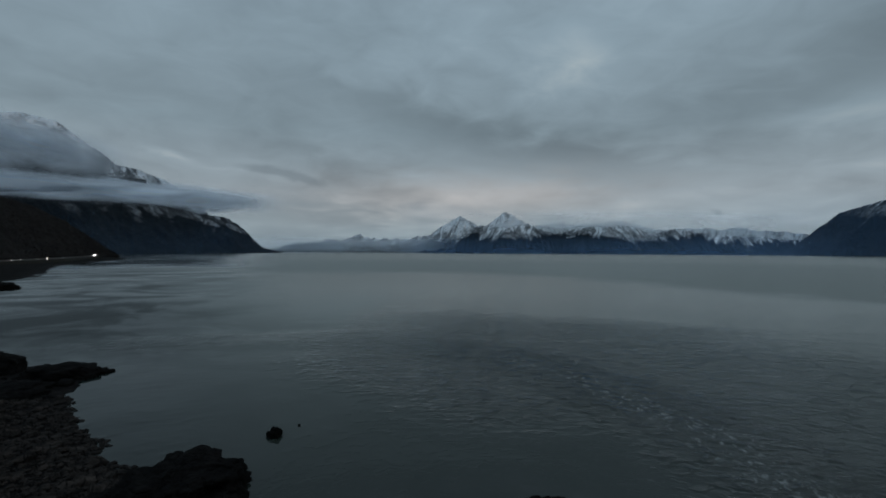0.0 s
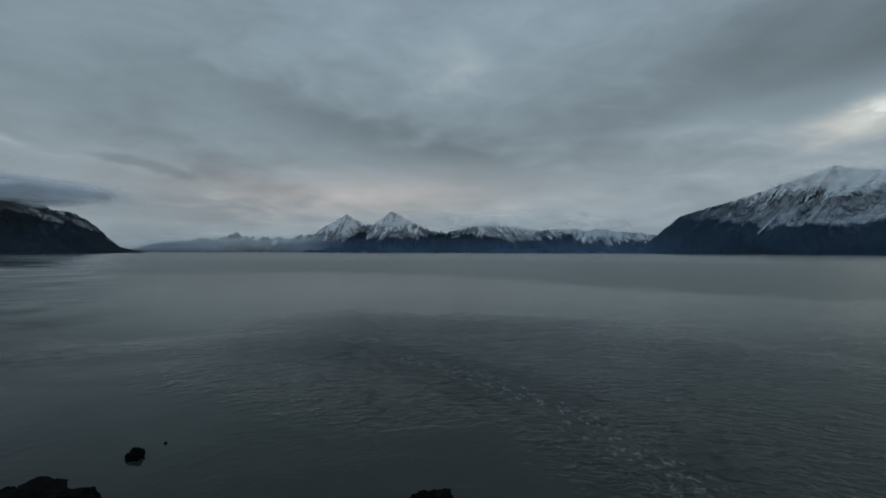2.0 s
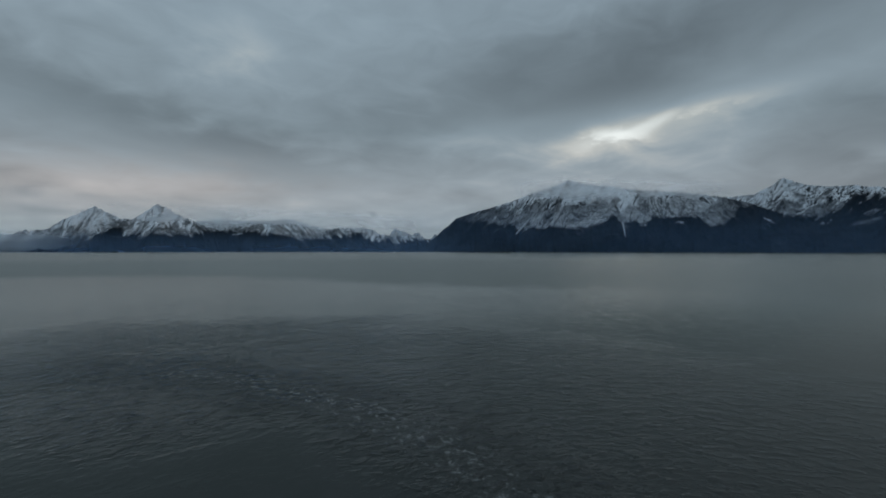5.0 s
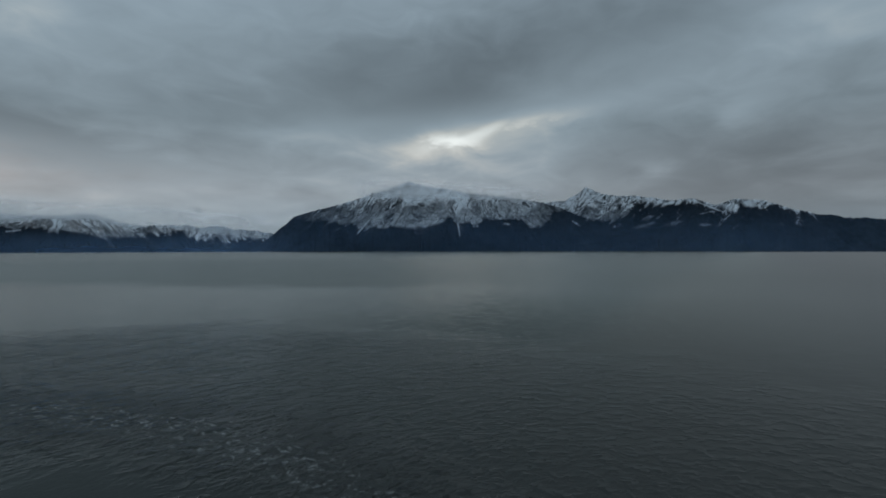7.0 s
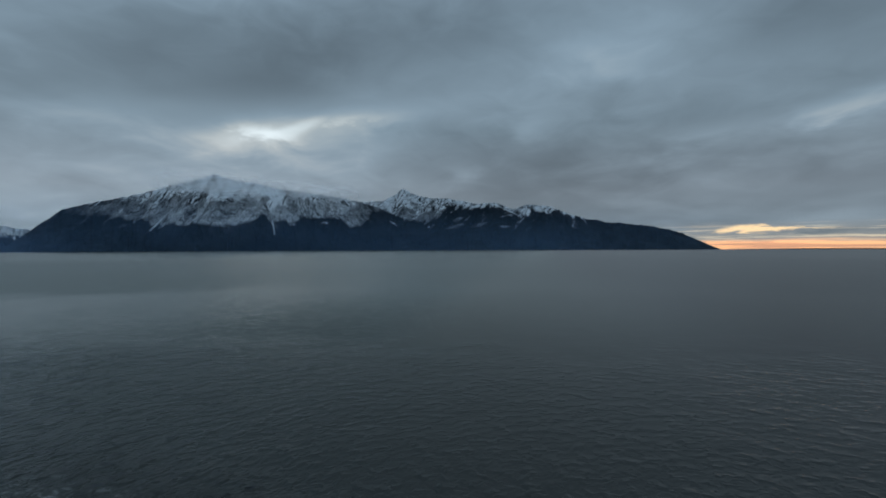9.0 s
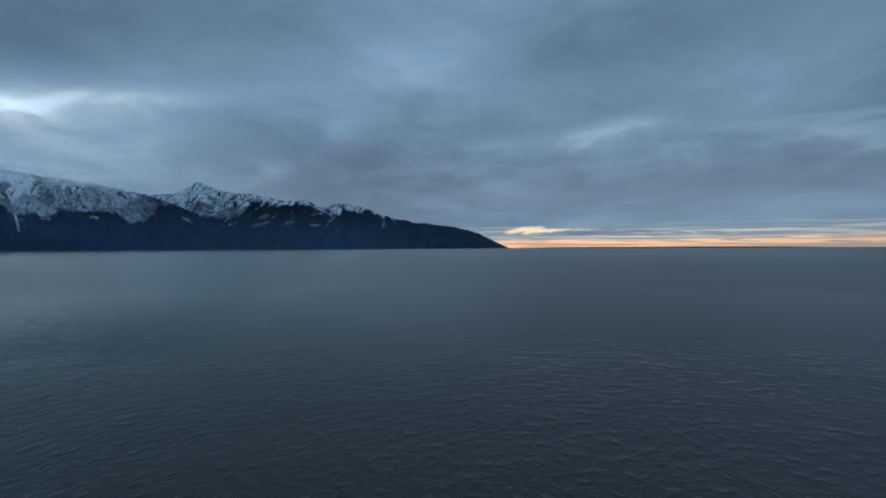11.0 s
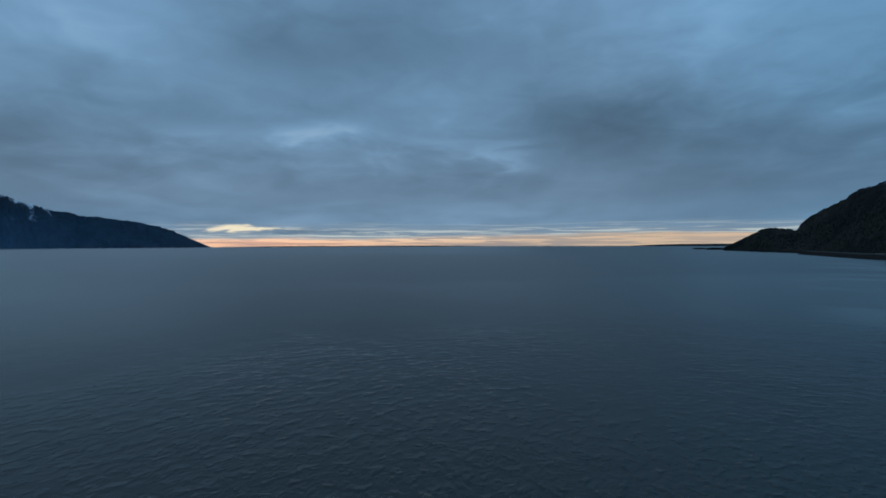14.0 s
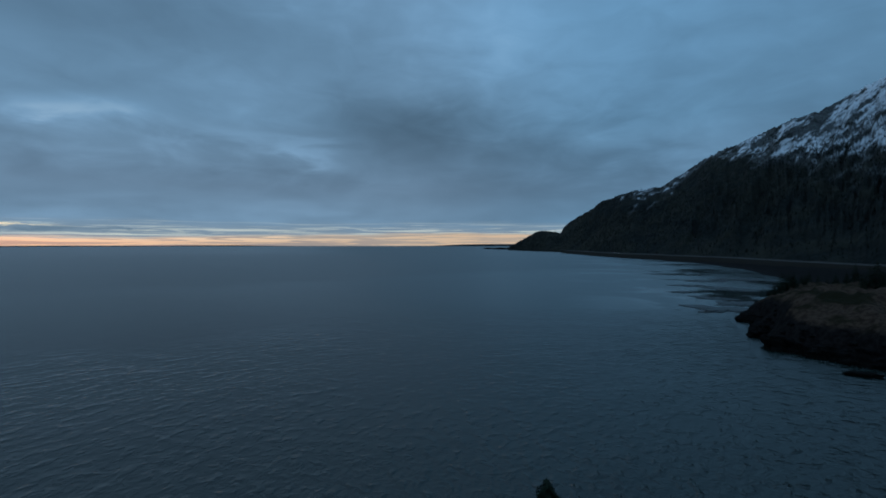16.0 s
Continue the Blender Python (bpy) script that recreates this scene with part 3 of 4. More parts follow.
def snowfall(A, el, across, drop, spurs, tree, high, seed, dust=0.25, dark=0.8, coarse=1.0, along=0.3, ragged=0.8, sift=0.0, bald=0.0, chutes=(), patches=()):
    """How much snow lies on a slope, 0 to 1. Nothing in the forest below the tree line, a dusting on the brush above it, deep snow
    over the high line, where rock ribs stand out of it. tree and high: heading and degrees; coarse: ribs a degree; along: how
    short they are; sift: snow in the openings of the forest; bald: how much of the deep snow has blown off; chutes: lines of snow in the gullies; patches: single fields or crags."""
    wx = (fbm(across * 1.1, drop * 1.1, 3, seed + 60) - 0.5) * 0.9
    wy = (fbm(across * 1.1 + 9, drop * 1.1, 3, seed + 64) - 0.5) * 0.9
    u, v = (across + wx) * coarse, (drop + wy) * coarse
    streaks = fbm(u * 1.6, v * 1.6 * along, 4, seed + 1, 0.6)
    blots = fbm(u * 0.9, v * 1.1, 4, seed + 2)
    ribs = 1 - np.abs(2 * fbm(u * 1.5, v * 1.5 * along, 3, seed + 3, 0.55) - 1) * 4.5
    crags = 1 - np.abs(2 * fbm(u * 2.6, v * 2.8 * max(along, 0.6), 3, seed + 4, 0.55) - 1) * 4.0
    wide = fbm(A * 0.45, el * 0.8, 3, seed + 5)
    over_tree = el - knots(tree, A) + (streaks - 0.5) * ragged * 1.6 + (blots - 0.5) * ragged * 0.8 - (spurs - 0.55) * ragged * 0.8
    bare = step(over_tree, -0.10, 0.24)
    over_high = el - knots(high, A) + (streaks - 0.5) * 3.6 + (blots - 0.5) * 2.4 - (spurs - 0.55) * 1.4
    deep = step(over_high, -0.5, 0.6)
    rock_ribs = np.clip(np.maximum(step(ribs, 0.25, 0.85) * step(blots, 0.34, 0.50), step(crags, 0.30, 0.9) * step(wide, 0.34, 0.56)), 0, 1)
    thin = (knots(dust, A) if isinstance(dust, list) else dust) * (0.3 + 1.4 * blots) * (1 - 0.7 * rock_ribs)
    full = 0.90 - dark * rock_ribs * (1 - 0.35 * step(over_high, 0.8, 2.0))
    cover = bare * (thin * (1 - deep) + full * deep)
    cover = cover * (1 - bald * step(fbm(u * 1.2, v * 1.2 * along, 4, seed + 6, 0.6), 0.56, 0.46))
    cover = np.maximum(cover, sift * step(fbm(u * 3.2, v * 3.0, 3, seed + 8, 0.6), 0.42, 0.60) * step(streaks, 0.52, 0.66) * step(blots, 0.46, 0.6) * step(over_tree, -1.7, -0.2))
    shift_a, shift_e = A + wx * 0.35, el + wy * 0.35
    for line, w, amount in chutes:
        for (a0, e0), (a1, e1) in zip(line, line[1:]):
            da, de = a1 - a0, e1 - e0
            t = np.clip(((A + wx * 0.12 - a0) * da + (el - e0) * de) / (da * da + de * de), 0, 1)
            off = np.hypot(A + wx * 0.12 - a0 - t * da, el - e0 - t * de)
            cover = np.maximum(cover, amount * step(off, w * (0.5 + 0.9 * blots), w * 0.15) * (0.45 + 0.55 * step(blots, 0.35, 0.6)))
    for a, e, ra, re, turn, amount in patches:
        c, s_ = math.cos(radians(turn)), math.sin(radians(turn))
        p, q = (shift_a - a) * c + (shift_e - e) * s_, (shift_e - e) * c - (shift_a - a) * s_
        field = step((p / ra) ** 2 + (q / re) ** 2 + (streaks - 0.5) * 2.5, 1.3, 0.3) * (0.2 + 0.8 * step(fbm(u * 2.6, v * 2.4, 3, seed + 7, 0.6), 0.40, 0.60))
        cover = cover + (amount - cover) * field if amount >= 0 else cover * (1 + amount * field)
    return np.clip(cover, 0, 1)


def mountain(name, label, ridge, foot, depth, mat, step_=0.1, rows=70, seed=1, spur=0.30, spur_width=2.2, jag=0.10, base=0.0, power=0.95, lean=0.0, fan=0.5, snow=None):
    """A mountain side from its foot up to its ridge and down behind. ridge: heading and height in degrees above the eye; foot: heading
    and metres; lean: how far the spurs run to one side on their way down, a number or by heading; snow: what snowfall() takes."""
    az = np.arange(ridge[0][0], ridge[-1][0] + step_ / 2, step_)
    el = knots(ridge, az)
    soft = np.convolve(np.pad(el, 4, mode="edge"), np.ones(9) / 9, "valid")
    el = 0.5 * el + 0.5 * soft + (fbm(az * 2.2, az * 0, 5, seed + 40, 0.6) - 0.5) * jag * 2 * np.clip(el, 0, 1.5)
    f = knots(foot, az) + (fbm(az * 0.9, az * 0, 3, seed + 9) - 0.5) * 0.03 * knots(foot, az)
    back_d = knots(depth, az) * (0.75 + 0.5 * fbm(az * 0.22, az * 0, 3, seed + 3))
    s = np.concatenate([np.linspace(0, 1, rows), 1 + np.array([0.06, 0.16, 0.32, 0.55])])
    S, A = np.meshgrid(s, az, indexing="ij")
    E = np.broadcast_to(el, S.shape)
    R = f + S * back_d
    top = EYE + (f + back_d) * np.tan(np.radians(el))
    front = np.clip(S, 0, 1)
    z = base + (top - base) * front ** power
    # spurs and gullies fan out from the tops: across is constant down one spur
    pad = max(3, int(1.0 / step_))
    even = np.convolve(np.pad(el, pad, mode="edge"), np.ones(2 * pad + 1) / (2 * pad + 1), "valid")
    tilt = np.clip(np.gradient(even, az), -1.6, 1.6)
    drop = (1 - front) * np.maximum(E, 0.3)
    side = knots(lean, A) if isinstance(lean, list) else lean + fan * tilt
    across = A + side * drop + (fbm(A * 0.5, drop * 0.8, 3, seed + 77) - 0.5) * 0.5 * spur_width
    n1 = ridged(across / spur_width, drop * 0.25 / spur_width, 5, seed)
    n2 = fbm(A * 3.1, S * 9.0, 5, seed + 5, 0.6)
    window = np.sin(np.pi * np.clip(front, 0, 1)) ** 0.8
    z = z - (top - base) * window * (spur * (1 - n1) + 0.10 * (n2 - 0.35))
    z = np.minimum(z, np.where(S < 1, EYE + R * np.tan(np.radians(E - 0.12 * (1 - front))), z))
    z = np.where(S > 1, top - (top - base) * (S - 1) * 1.1, z)
    z = np.where(S == 0, base - 6.0, z)
    x, y = polar(A, R)
    seen = np.degrees(np.arctan2(z - EYE, R))
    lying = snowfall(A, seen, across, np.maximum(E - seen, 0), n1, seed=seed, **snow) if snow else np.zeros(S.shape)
    pts = np.stack([x, y, z], -1)
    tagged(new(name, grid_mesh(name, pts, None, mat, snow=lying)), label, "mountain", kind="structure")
    return pts, rows


# forest and rock of the far slopes, with the haze's blue mixed in
HAZY_SPRUCE, HAZY_SLATE = (0.010, 0.015, 0.019), (0.024, 0.031, 0.038)
mat_d = mountain_material("snowy_mountain_side", HAZY_SPRUCE, HAZY_SLATE)
mountain("mountain_across_the_inlet", "broad forested mountain with snowy gullied upper slopes across the inlet",
         [(33.9, -0.5), (35.6, 0.40), (37.4, 1.98), (39.2, 3.62), (41.7, 4.5), (44.2, 5.1), (48.1, 6.45), (50.2, 7.1), (52.3, 7.9), (54.0, 7.4), (56.6, 7.0), (60.0, 6.5), (64.7, 5.98), (67.0, 5.5), (69.2, 4.92), (71.5, 4.0), (74, 3.0), (78, 1.8), (82, 0.6), (84, -0.4)],
         [(34, 4350), (60, 4180), (84, 4250)], [(34, 150), (38, 300), (52, 520), (70, 420), (84, 150)], mat_d, 0.06, 120, 3, 0.20, 1.6, 0.10,
         lean=[(34, 1.3), (44, 0.9), (52, 0.8), (56, 0.35), (60, -0.1), (66, -0.4), (72, -1.0)],
         snow=dict(tree=[(37.4, 2.6), (39.2, 3.5), (40.7, 3.1), (44.2, 3.0), (45, 2.6), (45.6, 3.0), (46.5, 2.2), (47.4, 2.4), (55.4, 2.7), (56.2, 3.1), (57.0, 3.7), (57.8, 3.0), (60.7, 2.9), (61.5, 3.45), (64, 3.15), (65.6, 3.4), (66.5, 2.5), (68.2, 2.65), (69.3, 4.1), (70.7, 4.6), (73, 4.0)],
                   high=[(38, 4.6), (42, 4.7), (45, 4.9), (50, 4.9), (56, 5.1), (62, 5.0), (66, 5.3), (70, 6.2)], dust=[(37, 0.03), (41, 0.07), (44, 0.18), (47, 0.36), (55, 0.46), (65, 0.44), (68, 0.26), (72, 0.1)], dark=0.97, coarse=1.25, along=0.26, ragged=0.55, sift=0.07,
                   chutes=(([(50.1, 6.2), (48.1, 3.9), (46.3, 1.85)], 0.12, 0.80), ([(56.9, 6.1), (57.9, 4.2), (58.3, 1.6)], 0.12, 0.8), ([(56.4, 4.5), (57.6, 3.5), (58.2, 2.6)], 0.07, 0.6), ([(59.1, 4.6), (58.3, 3.2)], 0.07, 0.6), ([(58.9, 4.6), (59.8, 2.9)], 0.09, 0.65), ([(60.7, 6.0), (60.9, 4.9)], 0.07, 0.8), ([(64.1, 5.9), (63.9, 5.0)], 0.06, 0.8)),
                   patches=((45.7, 3.9, 0.30, 0.75, 0, -0.75), (44.6, 3.6, 0.35, 0.3, 0, -0.7), (53.6, 3.75, 0.5, 0.18, 0, -0.7), (61.4, 3.6, 0.5, 0.22, 0, -0.8), (64.9, 3.55, 0.9, 0.22, 12, -0.8), (63.7, 2.95, 0.4, 0.14, 0, 0.6), (60.2, 2.7, 0.35, 0.16, 0, 0.45), (69.0, 4.1, 1.3, 0.9, -40, -0.7), (67.5, 4.6, 0.5, 0.25, 0, -0.5), (71.6, 2.9, 0.5, 0.1, -25, 0.5), (42.4, 4.0, 1.8, 0.3, 15, 0.22))))
mat_d2 = mountain_material("snowy_ridge_side", HAZY_SPRUCE, HAZY_SLATE)
mountain("mountain_of_the_western_ridge", "long dark forested ridge with snow along its crest sloping down to the sea",
         [(62, 4.5), (66, 5.2), (70.4, 5.5), (71.6, 6.1), (72.7, 6.95), (74, 6.3), (75.9, 5.9), (78.3, 5.75), (81.1, 5.2), (83.8, 5.25), (85.6, 4.45), (87.3, 5.0), (89.7, 4.8), (92.0, 3.85), (94, 3.25), (96.1, 2.85), (98.4, 2.6), (100.5, 2.35), (102.5, 1.9), (104, 1.35), (105.2, 0.75), (106.3, 0.2), (107.3, -0.25)],
         [(62, 4330), (85, 4300), (107.3, 4500)], [(62, 520), (85, 480), (100, 330), (107.3, 120)], mat_d2, 0.06, 100, 8, 0.24, 1.7, 0.09,
         lean=[(62, 0.9), (84, 0.7), (88, 0.3), (96, -0.8)],
         snow=dict(tree=[(69, 3.3), (72.9, 3.0), (75, 2.8), (76.5, 3.4), (78, 4.45), (79.4, 4.6), (81.1, 4.3), (81.9, 4.7), (83.8, 4.65), (85.3, 4.05), (86.2, 3.75), (87.3, 3.5), (87.9, 4.05), (88.8, 3.85), (90.2, 4.2), (92, 3.75), (93.7, 3.5), (96.1, 3.6), (98.4, 4.2)],
                   high=[(69, 3.9), (73, 3.9), (76, 4.3), (80, 4.5), (84, 4.6), (88, 4.0), (92, 3.4), (98, 2.9)], dust=0.25, dark=0.95, coarse=1.7, along=0.40, ragged=1.0, sift=0.32,
                   chutes=(([(83.2, 5.2), (84.8, 4.5), (86.3, 3.75)], 0.10, 0.8), ([(84.2, 3.6), (85.0, 3.8), (85.6, 3.85)], 0.06, 0.5)),
                   patches=((78.8, 2.5, 1.0, 0.25, 15, 0.12), (81.6, 2.7, 1.0, 0.24, 10, 0.14), (84.8, 2.4, 0.8, 0.12, 0, 0.18), (77.4, 3.7, 0.8, 0.7, 50, -0.75), (80.2, 4.1, 0.5, 0.9, 0, -0.5), (87.0, 4.2, 0.7, 0.5, 0, 0.9), (88.6, 4.6, 0.5, 0.4, 0, 0.85))))
mat_c = mountain_material("snowy_peaks", HAZY_SPRUCE, HAZY_SLATE)
mountain("mountain_of_the_twin_peaks", "far snow-covered twin peaks above dark forest at the head of the inlet",
         [(-4.2, -0.3), (-3.6, 0.26), (-1.9, 1.48), (-0.3, 2.82), (2.0, 4.12), (4.1, 2.97), (5.0, 3.0), (7.3, 4.65), (9.6, 3.3), (11.5, 2.5), (13.2, 1.95), (14.7, 2.42), (17.2, 2.92), (18.7, 3.03), (21.7, 2.74), (23.1, 1.92), (24.5, 2.2), (26.1, 2.5), (29.0, 1.75), (32.0, 1.55), (33.9, 1.5), (36.5, 1.1), (39, 0.4)],
         [(-4, 4520), (39, 4480)], [(-4, 180), (2, 330), (20, 330), (39, 250)], mat_c, 0.05, 90, 14, 0.28, 1.0, 0.16,
         lean=[(-4, 1.0), (6, 0.9), (9, 0.0), (12, -0.8), (15, 0.8), (18, 0.3), (20, -1.0), (25, -0.8), (28, -0.6), (36, -1.0)],
         snow=dict(tree=[(-3.4, 0.5), (-2, 0.97), (-0.3, 1.1), (1.4, 0.95), (2.6, 1.5), (3.5, 2.1), (4.5, 1.4), (6.3, 1.4), (8.8, 1.3), (11.4, 1.6), (13, 1.9), (14.7, 1.6), (16.7, 1.75), (18.7, 1.45), (22, 1.0), (25.4, 1.2), (26.7, 1.6), (28.7, 1.2), (32, 0.95), (35, 0.9)],
                   high=[(-3, 1.8), (2, 1.8), (4, 2.4), (8, 2.2), (11, 2.4), (14, 2.6), (19, 2.5), (23, 1.8), (28, 1.7), (35, 1.3)], dust=0.34, dark=0.72, coarse=1.5, along=0.26, ragged=0.8, sift=0.08,
                   chutes=(([(13.3, 2.3), (14.2, 2.8)], 0.12, 0.7), ([(14.3, 1.6), (15.2, 1.75)], 0.10, 0.5)),
                   patches=((3.9, 2.2, 0.5, 1.3, -38, -0.7), (6.0, 2.1, 0.45, 1.0, -38, -0.4), (11.0, 2.3, 0.35, 1.6, 58, -0.75), (15.8, 2.2, 1.2, 0.3, 8, -0.35), (25.2, 1.9, 0.7, 0.35, 10, -0.7))))
mat_b = mountain_material("pale_far_range", HAZY_SPRUCE, HAZY_SLATE)
mountain("mountain_range_in_the_mist", "distant pale snowy range half lost in mist",
         [(-20.5, -0.1), (-18.9, 0.2), (-17.1, 0.75), (-14.6, 0.9), (-12.7, 1.25), (-12.2, 1.0), (-10.8, 1.6), (-9.6, 1.9), (-9.2, 1.4), (-6.9, 1.45), (-4.9, 1.25), (-2.9, 1.7), (-0.9, 1.9), (1.5, 1.8), (5, 1.2)],
         [(-20.5, 4700), (5, 4700)], [(-20.5, 130), (5, 150)], mat_b, 0.05, 50, 23, 0.3, 0.9, 0.30, lean=1.3, snow=dict(tree=[(-20, 0.55), (-10, 0.65), (0, 0.6)], high=[(-20, 1.1), (-10, 1.3), (0, 1.3)], dust=0.30, dark=0.8, coarse=1.6, along=0.3, ragged=0.4))
mat_b2 = mountain_material("cloud_capped_range", HAZY_SPRUCE, HAZY_SLATE)
mountain("mountain_range_behind_the_peaks", "white far snowfields rising into the cloud behind the peaks",
         [(9, 2.2), (11, 3.0), (13, 3.3), (16, 3.1), (18, 3.2), (20.3, 3.4), (22, 2.9), (24, 2.4), (27, 2.5), (30, 2.4), (31.6, 2.6), (33, 2.2), (35, 2.1), (37, 1.7), (40, 1.0)],
         [(9, 4925), (40, 4925)], [(9, 100), (40, 110)], mat_b2, 0.08, 40, 29, 0.15, 1.2, 0.15, snow=dict(tree=[(9, 1.0), (40, 0.8)], high=[(9, 1.4), (40, 1.0)], dust=0.4, dark=0.45, coarse=1.4, along=0.4))
mat_a1 = mountain_material("forested_shoulder", (0.009, 0.012, 0.014), (0.014, 0.018, 0.021), 0.6)
mountain("mountain_shoulder", "dark forested mountain shoulder with patches of snow falling to a cape",
         [(-62, 6.5), (-50, 6.4), (-42, 6.2), (-38.6, 5.6), (-32.9, 5.05), (-30.0, 4.5), (-27.4, 3.75), (-25.6, 3.65), (-24.1, 3.5), (-23.2, 2.9), (-22.4, 2.3), (-21.3, 1.08), (-20.4, 0.25), (-19.2, -0.05), (-18.2, -0.36)],
         [(-62, 1700), (-36, 2100), (-30, 2550), (-24, 2950), (-20, 3250), (-18.2, 3380)], [(-62, 800), (-36, 900), (-28, 700), (-22, 320), (-18.2, 60)], mat_a1, 0.08, 100, 33, 0.24, 2.4, 0.10, lean=-0.9, fan=0.0,
         snow=dict(tree=[(-62, 5.2), (-38, 4.6), (-32, 4.0), (-28, 3.2), (-24, 2.6), (-20, 1.6)], high=[(-62, 7.4), (-38, 7.0), (-32, 6.0), (-26, 4.4), (-20, 3.0)], dust=0.07, dark=0.9, coarse=1.3, along=0.3, ragged=0.7, sift=0.10,
                   patches=((-37.5, 3.9, 0.9, 0.45, -30, 0.16), (-32.7, 4.0, 0.9, 0.35, -38, 0.22), (-30.9, 4.05, 1.1, 0.45, -36, 0.22), (-26.4, 3.15, 1.3, 0.35, -26, 0.42), (-25.4, 2.75, 0.9, 0.2, -22, 0.42), (-23.3, 2.35, 1.2, 0.3, -22, 0.32), (-28.2, 3.6, 0.9, 0.2, -22, 0.2))))
mat_a2 = mountain_material("high_snowy_mountain", (0.012, 0.015, 0.016), (0.03, 0.03, 0.033))
mountain("mountain_in_the_cloud", "high snow-covered mountain rising behind a band of cloud",
         [(-66, 9.5), (-56, 11.0), (-48, 10.6), (-44, 11.2), (-41.4, 12.0), (-38.6, 11.65), (-37.0, 10.4), (-34.7, 8.8), (-34.1, 8.2), (-32.4, 7.95), (-29.5, 6.9), (-28.4, 6.0), (-27.5, 5.2), (-26.5, 4.3), (-25.5, 3.5), (-24.6, 2.6)],
         [(-66, 3100), (-24.6, 3480)], [(-66, 1200), (-38, 1000), (-24.6, 400)], mat_a2, 0.1, 80, 41, 0.18, 2.6, 0.06, lean=-0.6,
         snow=dict(tree=[(-66, 8.4), (-38, 8.2), (-35.5, 7.4), (-33, 5.8), (-24, 4.0)], high=[(-66, 9.0), (-38, 8.8), (-34, 8.0), (-30, 6.6), (-24, 5.0)], dust=0.22, dark=0.75, coarse=0.7, along=0.4, patches=((-35.3, 8.2, 1.1, 0.35, -50, -0.8),)))
mat_a0 = mountain_material("near_dark_hillside", (0.008, 0.006, 0.005), (0.012, 0.009, 0.007))
hillside, hillside_rows = mountain("mountain_foot_above_the_road", "dark wooded hillside above the coast road",
         [(-70, 14), (-56, 9), (-46, 5.8), (-42.4, 4.55), (-40.2, 3.85), (-37.7, 2.4), (-36.0, 1.1), (-34.6, 0.0), (-33.6, -0.75)],
         [(-70, 700), (-46, 760), (-41, 860), (-37, 1130), (-34, 1400)], [(-70, 700), (-42, 500), (-34, 120)], mat_a0, 0.12, 50, 51, 0.22, 3.0, 0.10, base=5.0)
mat_e = mountain_material("low_far_coast_cover", (0.030, 0.034, 0.036), (0.05, 0.05, 0.05))
mountain("low_far_coast", "thin dark line of a low far coast on the horizon",
         [(108, -0.22), (115, -0.13), (124, -0.15), (132, -0.11), (138, -0.2), (150, -0.21), (154, -0.18), (157.3, -0.03), (160, 0.02), (164, 0.02), (170, -0.1)],
         [(108, 4880), (170, 4860)], [(108, 30), (170, 40)], mat_e, 0.15, 10, 61, 0.1, 2.0, 0.03)
mat_f = mountain_material("bushy_snow_patched_mountain", (0.011, 0.013, 0.012), (0.026, 0.026, 0.019), 0.62)
F_FOOT = [(162.9, 1640), (166, 1440), (169.4, 1230), (175.5, 815), (181, 680), (186, 600), (191, 512), (198, 440), (212, 420), (235, 600)]
F_DEPTH = [(162.9, 40), (166, 130), (170, 260), (176, 430), (184, 560), (192, 700), (200, 800), (235, 900)]
F_RIDGE = [(162.9, -0.4), (163.6, 0.0), (164.6, 0.55), (166.0, 1.35), (166.9, 1.55), (168.0, 1.5), (168.9, 1.3), (169.4, 2.1), (170.5, 2.95), (171.9, 3.7), (173, 4.6), (174.3, 5.1), (176.6, 5.85), (178, 6.0), (179.5, 6.15), (181, 7.1), (182.4, 7.95), (184.0, 9.05), (187.7, 10.45), (190.9, 11.8), (193.0, 12.2), (195.0, 13.25), (197.3, 14.2), (204, 16.5), (214, 17), (235, 12)]
coast_mountain, coast_rows = mountain("mountain_above_the_coast_road", "steep bushy mountain with patchy snow high up above the coast road", F_RIDGE, F_FOOT, F_DEPTH, mat_f, 0.08, 130, 71, 0.15, 2.6, 0.18, base=4.0, lean=0.6, fan=0.0,
         snow=dict(tree=[(172.5, 4.4), (174.5, 4.7), (178.3, 4.9), (180.8, 5.6), (182.7, 7.3), (184.2, 8.4), (186.2, 8.6), (187.7, 8.2), (190, 7.4), (193, 6.8), (197.6, 6.0), (212, 5.5)],
                   high=[(172, 4.9), (178, 5.2), (181, 6.4), (184, 8.9), (188, 9.3), (193, 8.6), (198, 8.0), (212, 7.0)], dust=0.10, dark=0.95, coarse=0.8, along=2.2, ragged=0.9, sift=0.12, bald=0.9))


# ---------------------------------------------------------------- cloud, mist and stand-in haze sheets
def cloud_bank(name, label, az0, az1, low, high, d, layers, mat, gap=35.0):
    """Sheets of thin cloud or stand-in haze one behind another; low and high: height in degrees at both ends."""
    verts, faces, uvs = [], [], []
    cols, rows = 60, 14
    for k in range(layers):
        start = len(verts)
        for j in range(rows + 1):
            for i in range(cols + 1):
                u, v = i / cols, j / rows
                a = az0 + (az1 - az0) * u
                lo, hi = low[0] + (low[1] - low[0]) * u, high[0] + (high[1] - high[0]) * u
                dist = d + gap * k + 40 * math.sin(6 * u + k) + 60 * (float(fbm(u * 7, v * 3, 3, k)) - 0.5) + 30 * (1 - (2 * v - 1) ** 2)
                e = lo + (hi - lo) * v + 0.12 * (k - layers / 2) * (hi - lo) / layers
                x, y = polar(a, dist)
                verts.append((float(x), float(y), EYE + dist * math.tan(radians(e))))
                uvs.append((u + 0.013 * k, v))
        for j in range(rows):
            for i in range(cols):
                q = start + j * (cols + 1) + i
